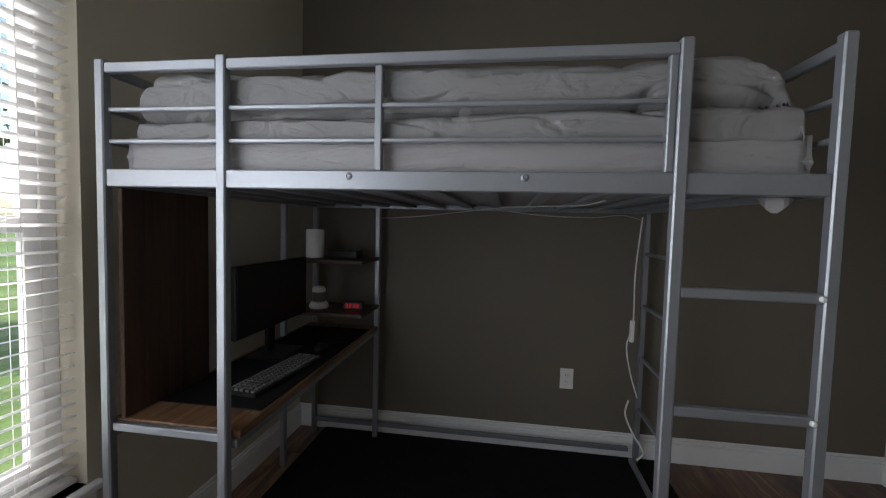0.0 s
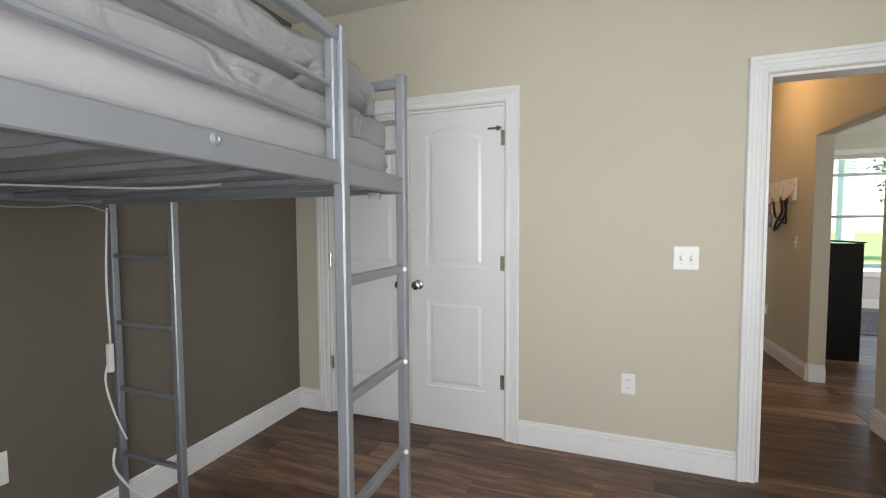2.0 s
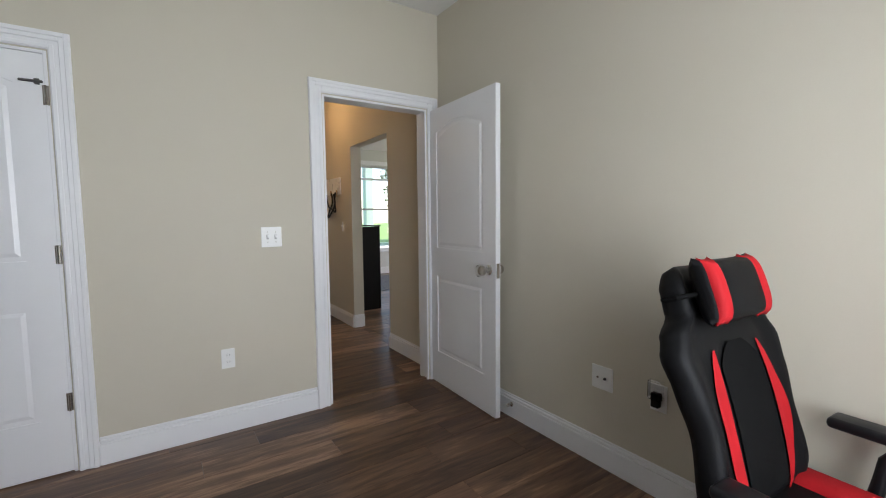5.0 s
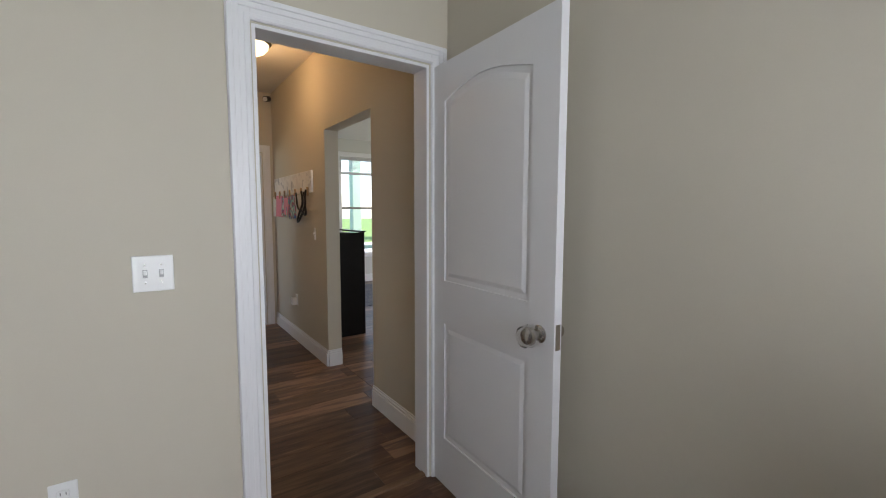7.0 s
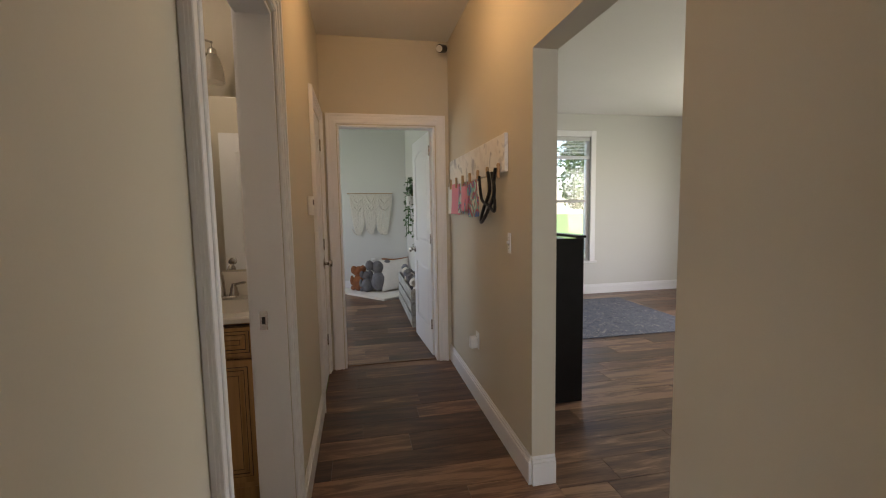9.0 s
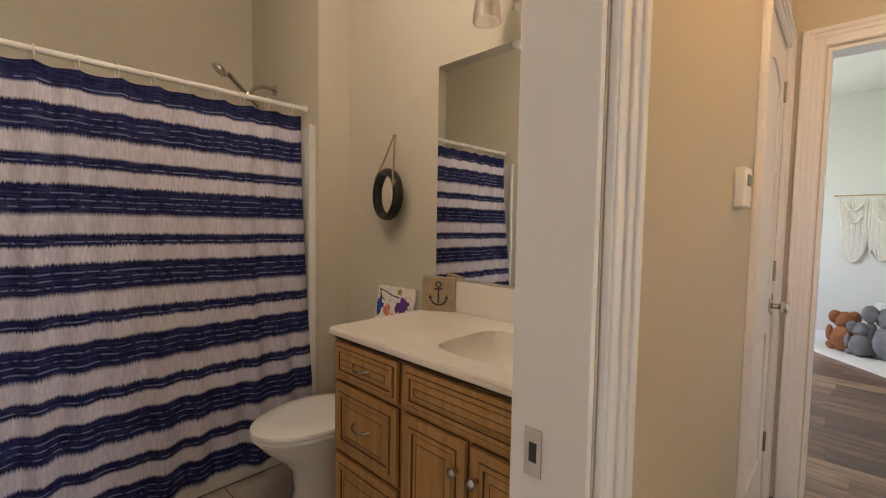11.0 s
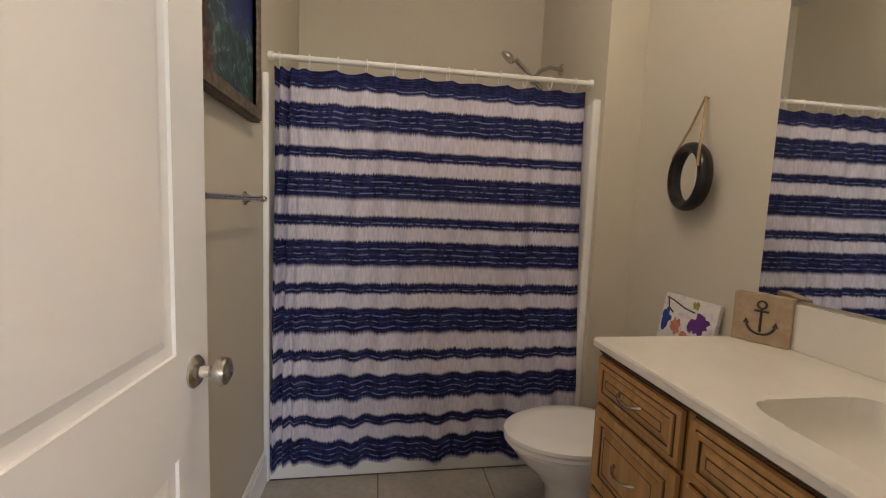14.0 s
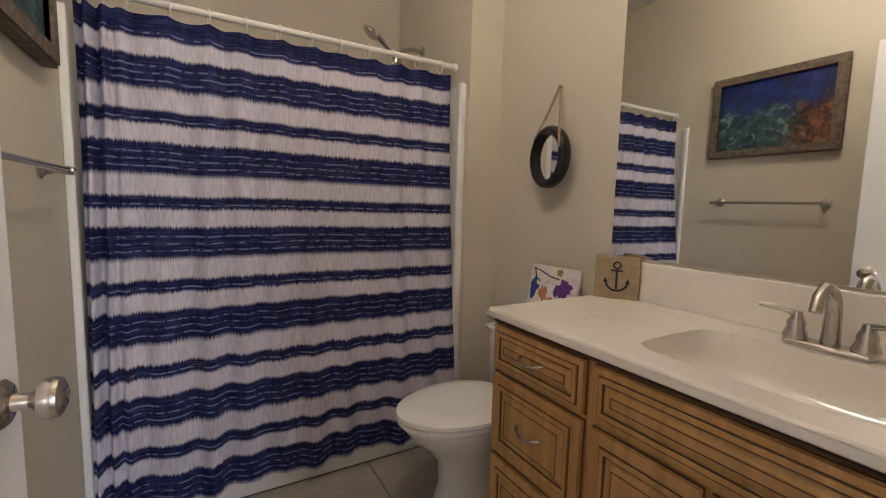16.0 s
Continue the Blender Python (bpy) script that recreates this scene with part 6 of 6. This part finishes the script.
for k in range(16):
    a = rr.random() * 6.28
    L = 0.25 + 0.55 * rr.random()
    r0 = 0.04 + 0.11 * rr.random()
    line = [(r0 * math.cos(a) * min(1, q * 2), r0 * 0.6 * math.sin(a) * min(1, q * 2), 1.52 + 0.14 * math.sin(min(1, q * 2) * 2.2) * (1 if k % 3 else 2) - L * q * q) for q in (i / 9 for i in range(10))]
    tube(line, 0.003, 4, bm=bs)
    for q in line[1:]:
        for _ in range(2):
            c = Vector(q) + Vector((rr.uniform(-.03, .03), rr.uniform(-.03, .03), rr.uniform(-.03, .03)))
            e = Vector((rr.uniform(-1, 1), rr.uniform(-1, 1), rr.uniform(-1, 0.2))).normalized() * 0.042
            s = e.cross(Vector((rr.uniform(-1, 1), rr.uniform(-1, 1), 1))).normalized() * 0.020
            v = [b.verts.new(c), b.verts.new(c + e * 0.5 + s), b.verts.new(c + e), b.verts.new(c + e * 0.5 - s)]
            b.faces.new(v)
part("leaves", b, LEAF, vp, "small green leaves")
part("stem", bs, LEAF, vp)
part("cord", tube([(0.0, -0.05, 1.40), (0.01, -0.05, 1.1), (0.0, -0.05, 0.72)], 0.008, 6), ROPE, vp, "hanging jute cord")
part("hook", tube([(0, -0.155, 1.60), (0, -0.05, 1.62), (0, 0, 1.52)], 0.006, 6), PEG, vp)

# ---- living room ----
cb = thing("black_cabinet", "tall plain black cabinet seen from its side", "cabinet", pose(4.64, -1.605, 0))
part("side", box(0, 0.02, 0.0, 0.295, 0.0, 1.135, 0.003), BLACK, cb)
part("body", box(0.02, 0.80, 0.012, 0.285, 0.04, 1.120, 0.003), BLACK, cb)
part("side", box(0.80, 0.82, 0.0, 0.295, 0.0, 1.135, 0.003), BLACK, cb)
part("top", box(-0.005, 0.825, -0.015, 0.06, 1.136, 1.152, 0.004), BLACK, cb, "black rounded top edge")
rg = thing("area_rug", "blue and grey patterned rug on the living room floor", "rug", pose(5.9, -2.35, 0))
part("weave", box(0, 1.7, -1.5, 0.25, 0.001, 0.010, 0.003), NAVYRUG, rg)
w2 = thing("window_2", "tall white double-hung window with a raised blind", "window", pose(8.0, 0, 0), kind="structure")
y0, y1, z0, z1 = -3.62, -2.64, 0.52, 2.40
b = ring(-y1, -y0, z0, z1, 0.05, 0.04, 0.10)
b.transform(pose(0, 0, 0, 0, 0, -90))
part("window_frame", b, TRIM, w2)
b = box(0.05, 0.09, y0 + 0.05, y1 - 0.05, 1.42, 1.46)
part("meeting_rail", b, DARKMETAL, w2, "dark meeting rail")
b = box(-0.018, -0.001, y0 - 0.08, y0, z0, z1 + 0.09, 0.003)
box(-0.018, -0.001, y1, y1 + 0.08, z0, z1 + 0.09, 0.003, bm=b)
box(-0.018, -0.001, y0, y1, z1, z1 + 0.09, 0.003, bm=b)
part("casing", b, TRIM, w2)
part("window_sill", box(-0.05, 0.04, y0 - 0.1, y1 + 0.1, z0 - 0.03, z0, 0.004), TRIM, w2)
for a, c in ((0.57, 1.42), (1.46, 2.35)):
    g = part("pane", box(0.066, 0.070, y0 + 0.05, y1 - 0.05, a, c), PANE, w2)
    g.visible_shadow = False
b2 = thing("raised_blind", "white blind drawn up at the top of the window", "blind", pose(8.0, 0, 0))
part("headrail", box(0.005, 0.038, y0 + 0.01, y1 - 0.01, 2.34, 2.395, 0.003), SLAT, b2)
sl2 = mesh_of("slat", box(0.003, 0.039, y0 + 0.015, y1 - 0.015, -0.002, 0.002), SLAT)
for i in range(9):
    o = new("slat", sl2)
    o.parent = b2
    o.location = (0, 0, 2.325 - i * 0.022)
part("bottom_rail", box(0.003, 0.039, y0 + 0.015, y1 - 0.015, 2.07, 2.12, 0.003), SLAT, b2)

# ---- outside ----
gr = tagged(part("ground", box(-120, 120, -120, 120, -0.55, -0.45), GRASS), "green lawn round the house", "lawn", kind="structure")
po = thing("porch_post", "pale green painted porch post outside the window", "post", pose(9.3, -3.50, -0.45))
part("shaft", box(-0.10, 0.10, -0.10, 0.10, 0.0, 3.2, 0.01), MINT, po)
part("foot", box(-0.13, 0.13, -0.13, 0.13, 0.0, 0.25, 0.01), MINT, po)
part("rail", box(-0.03, 0.03, -1.2, 1.5, 0.98, 1.06, 0.006), MINT, po, "pale green porch rail")
slab("pavement", 8.14, 10.2, -5.0, -1.4, -0.45, -0.1, TILE, "pale concrete porch floor", "porch")
slab("road", 10.4, 24.0, -20.0, -2.0, -0.455, -0.43, CONCRETE, "pale concrete driveway beyond the porch", "driveway")


def tree(x, y, h, seed, label):
    rnd = random.Random(seed)
    t = thing("tree", label, "tree", pose(x, y, -0.45))
    b = tube([(0, 0, 0), (0.1, 0.05, h * 0.35), (0.05, 0.15, h * 0.7), (0.1, 0.1, h * 0.95)], [0.24, 0.18, 0.1, 0.03], 10)
    for k in range(9):
        a = rnd.random() * 6.28
        z = h * (0.3 + 0.06 * k)
        tube([(0.08, 0.08, z), (math.cos(a) * 0.9, math.sin(a) * 0.9, z + 0.7), (math.cos(a) * 1.9, math.sin(a) * 1.9, z + 1.0)], [0.08, 0.05, 0.02], 6, bm=b)
    part("trunk", b, BARK, t, soft=True)
    verts, faces = [], []
    for _ in range(4200):
        a, r, z = rnd.random() * 6.28, 2.5 * rnd.random() ** 0.6, rnd.random()
        wob = 0.75 + 0.5 * noise.noise(Vector((math.cos(a) * 2, math.sin(a) * 2, z * 4 + seed)))
        r *= wob * math.sin(math.pi * (0.12 + 0.85 * z)) ** 0.7
        c = Vector((r * math.cos(a), r * math.sin(a), h * (0.25 + 0.8 * z)))
        e = Vector((rnd.uniform(-1, 1), rnd.uniform(-1, 1), rnd.uniform(-1, 1))).normalized() * 0.14
        s = e.cross(Vector((rnd.uniform(-1, 1), rnd.uniform(-1, 1), rnd.uniform(-1, 1)))).normalized() * 0.08
        k = len(verts)
        verts += [c - e, c + s, c + e, c - s]
        faces.append((k, k + 1, k + 2, k + 3))
    me = bpy.data.meshes.new("crown")
    me.from_pydata(verts, [], faces)
    me.materials.append(FOLIAGE)
    o = new("crown", me)
    o.parent = t


for x, y, h, s in ((-9.5, 3.2, 6.5, 1), (-14, 0.5, 7, 3), (-10, 10, 7, 4), (26, -14, 7, 6), (30, -6.5, 6.5, 7)):
    tree(x, y, h, s, "leafy green garden tree on the lawn")


# ---- floors ----
def planks(name, x0, x1, y0, y1, label, seed, w=0.182, length=1.22):
    """Staggered floor planks that run along y, over a base sheet."""
    rnd = random.Random(seed)
    base = tagged(part(name, box(x0, x1, y0, y1, -0.05, -0.004), GROUT), label, "floor", kind="structure")
    x = x0
    while x < x1 - 0.001:
        xe = min(x + w, x1)
        y = y0 - rnd.random() * length
        while y < y1:
            a, c = max(y, y0), min(y + length, y1)
            if c - a > 0.005:
                cx, cy = (x + xe) / 2, (a + c) / 2
                o = part("plank", box(x + 0.0006 - cx, xe - 0.0006 - cx, a + 0.0006 - cy, c - 0.0006 - cy, -0.004, 0.006 - 0.006, 0.0012), FLOORWOOD, base)
                o.location = (cx, cy, 0)
            y += length
        x = xe


planks("floor_bedroom", XW, XE + 0.06, YS, YN, "dark brown wood plank floor in the bedroom", 3)
planks("floor_hall", XE + 0.06, XEND + 0.06, HS2, HN, "dark brown wood plank floor in the hall", 5)
planks("floor_nursery", XEND + 0.06, 9.5, -1.18, 2.0, "dark brown wood plank floor in the nursery", 7)
planks("floor_living", XE2, 8.0, -5.48, HS2, "dark brown wood plank floor in the living room", 9)
slab("floor_closets", XE2, 2.70, HN2, 2.86, -0.05, -0.002, GROUT, "plain closet floor", "floor")
base = slab("floor_bath", 2.74, 4.535, HN, 2.80, -0.05, -0.003, GROUT, "beige stone tile floor with dark grout in the bathroom", "floor")
T = 0.506
for i in range(4):
    for j in range(5):
        x0, y0 = max(2.86, 2.862 + i * T), max(HN + 0.0, -0.02 + j * T)
        x1, y1 = min(4.535, 2.862 + (i + 1) * T), min(2.02, -0.02 + (j + 1) * T)
        if x1 - x0 > 0.02 and y1 - y0 > 0.02:
            cx, cy = (x0 + x1) / 2, (y0 + y1) / 2
            o = part("tile", box(x0 + 0.003 - cx, x1 - 0.003 - cx, y0 + 0.003 - cy, y1 - 0.003 - cy, -0.003, 0.0, 0.0012), TILE, base)
            o.location = (cx, cy, 0)
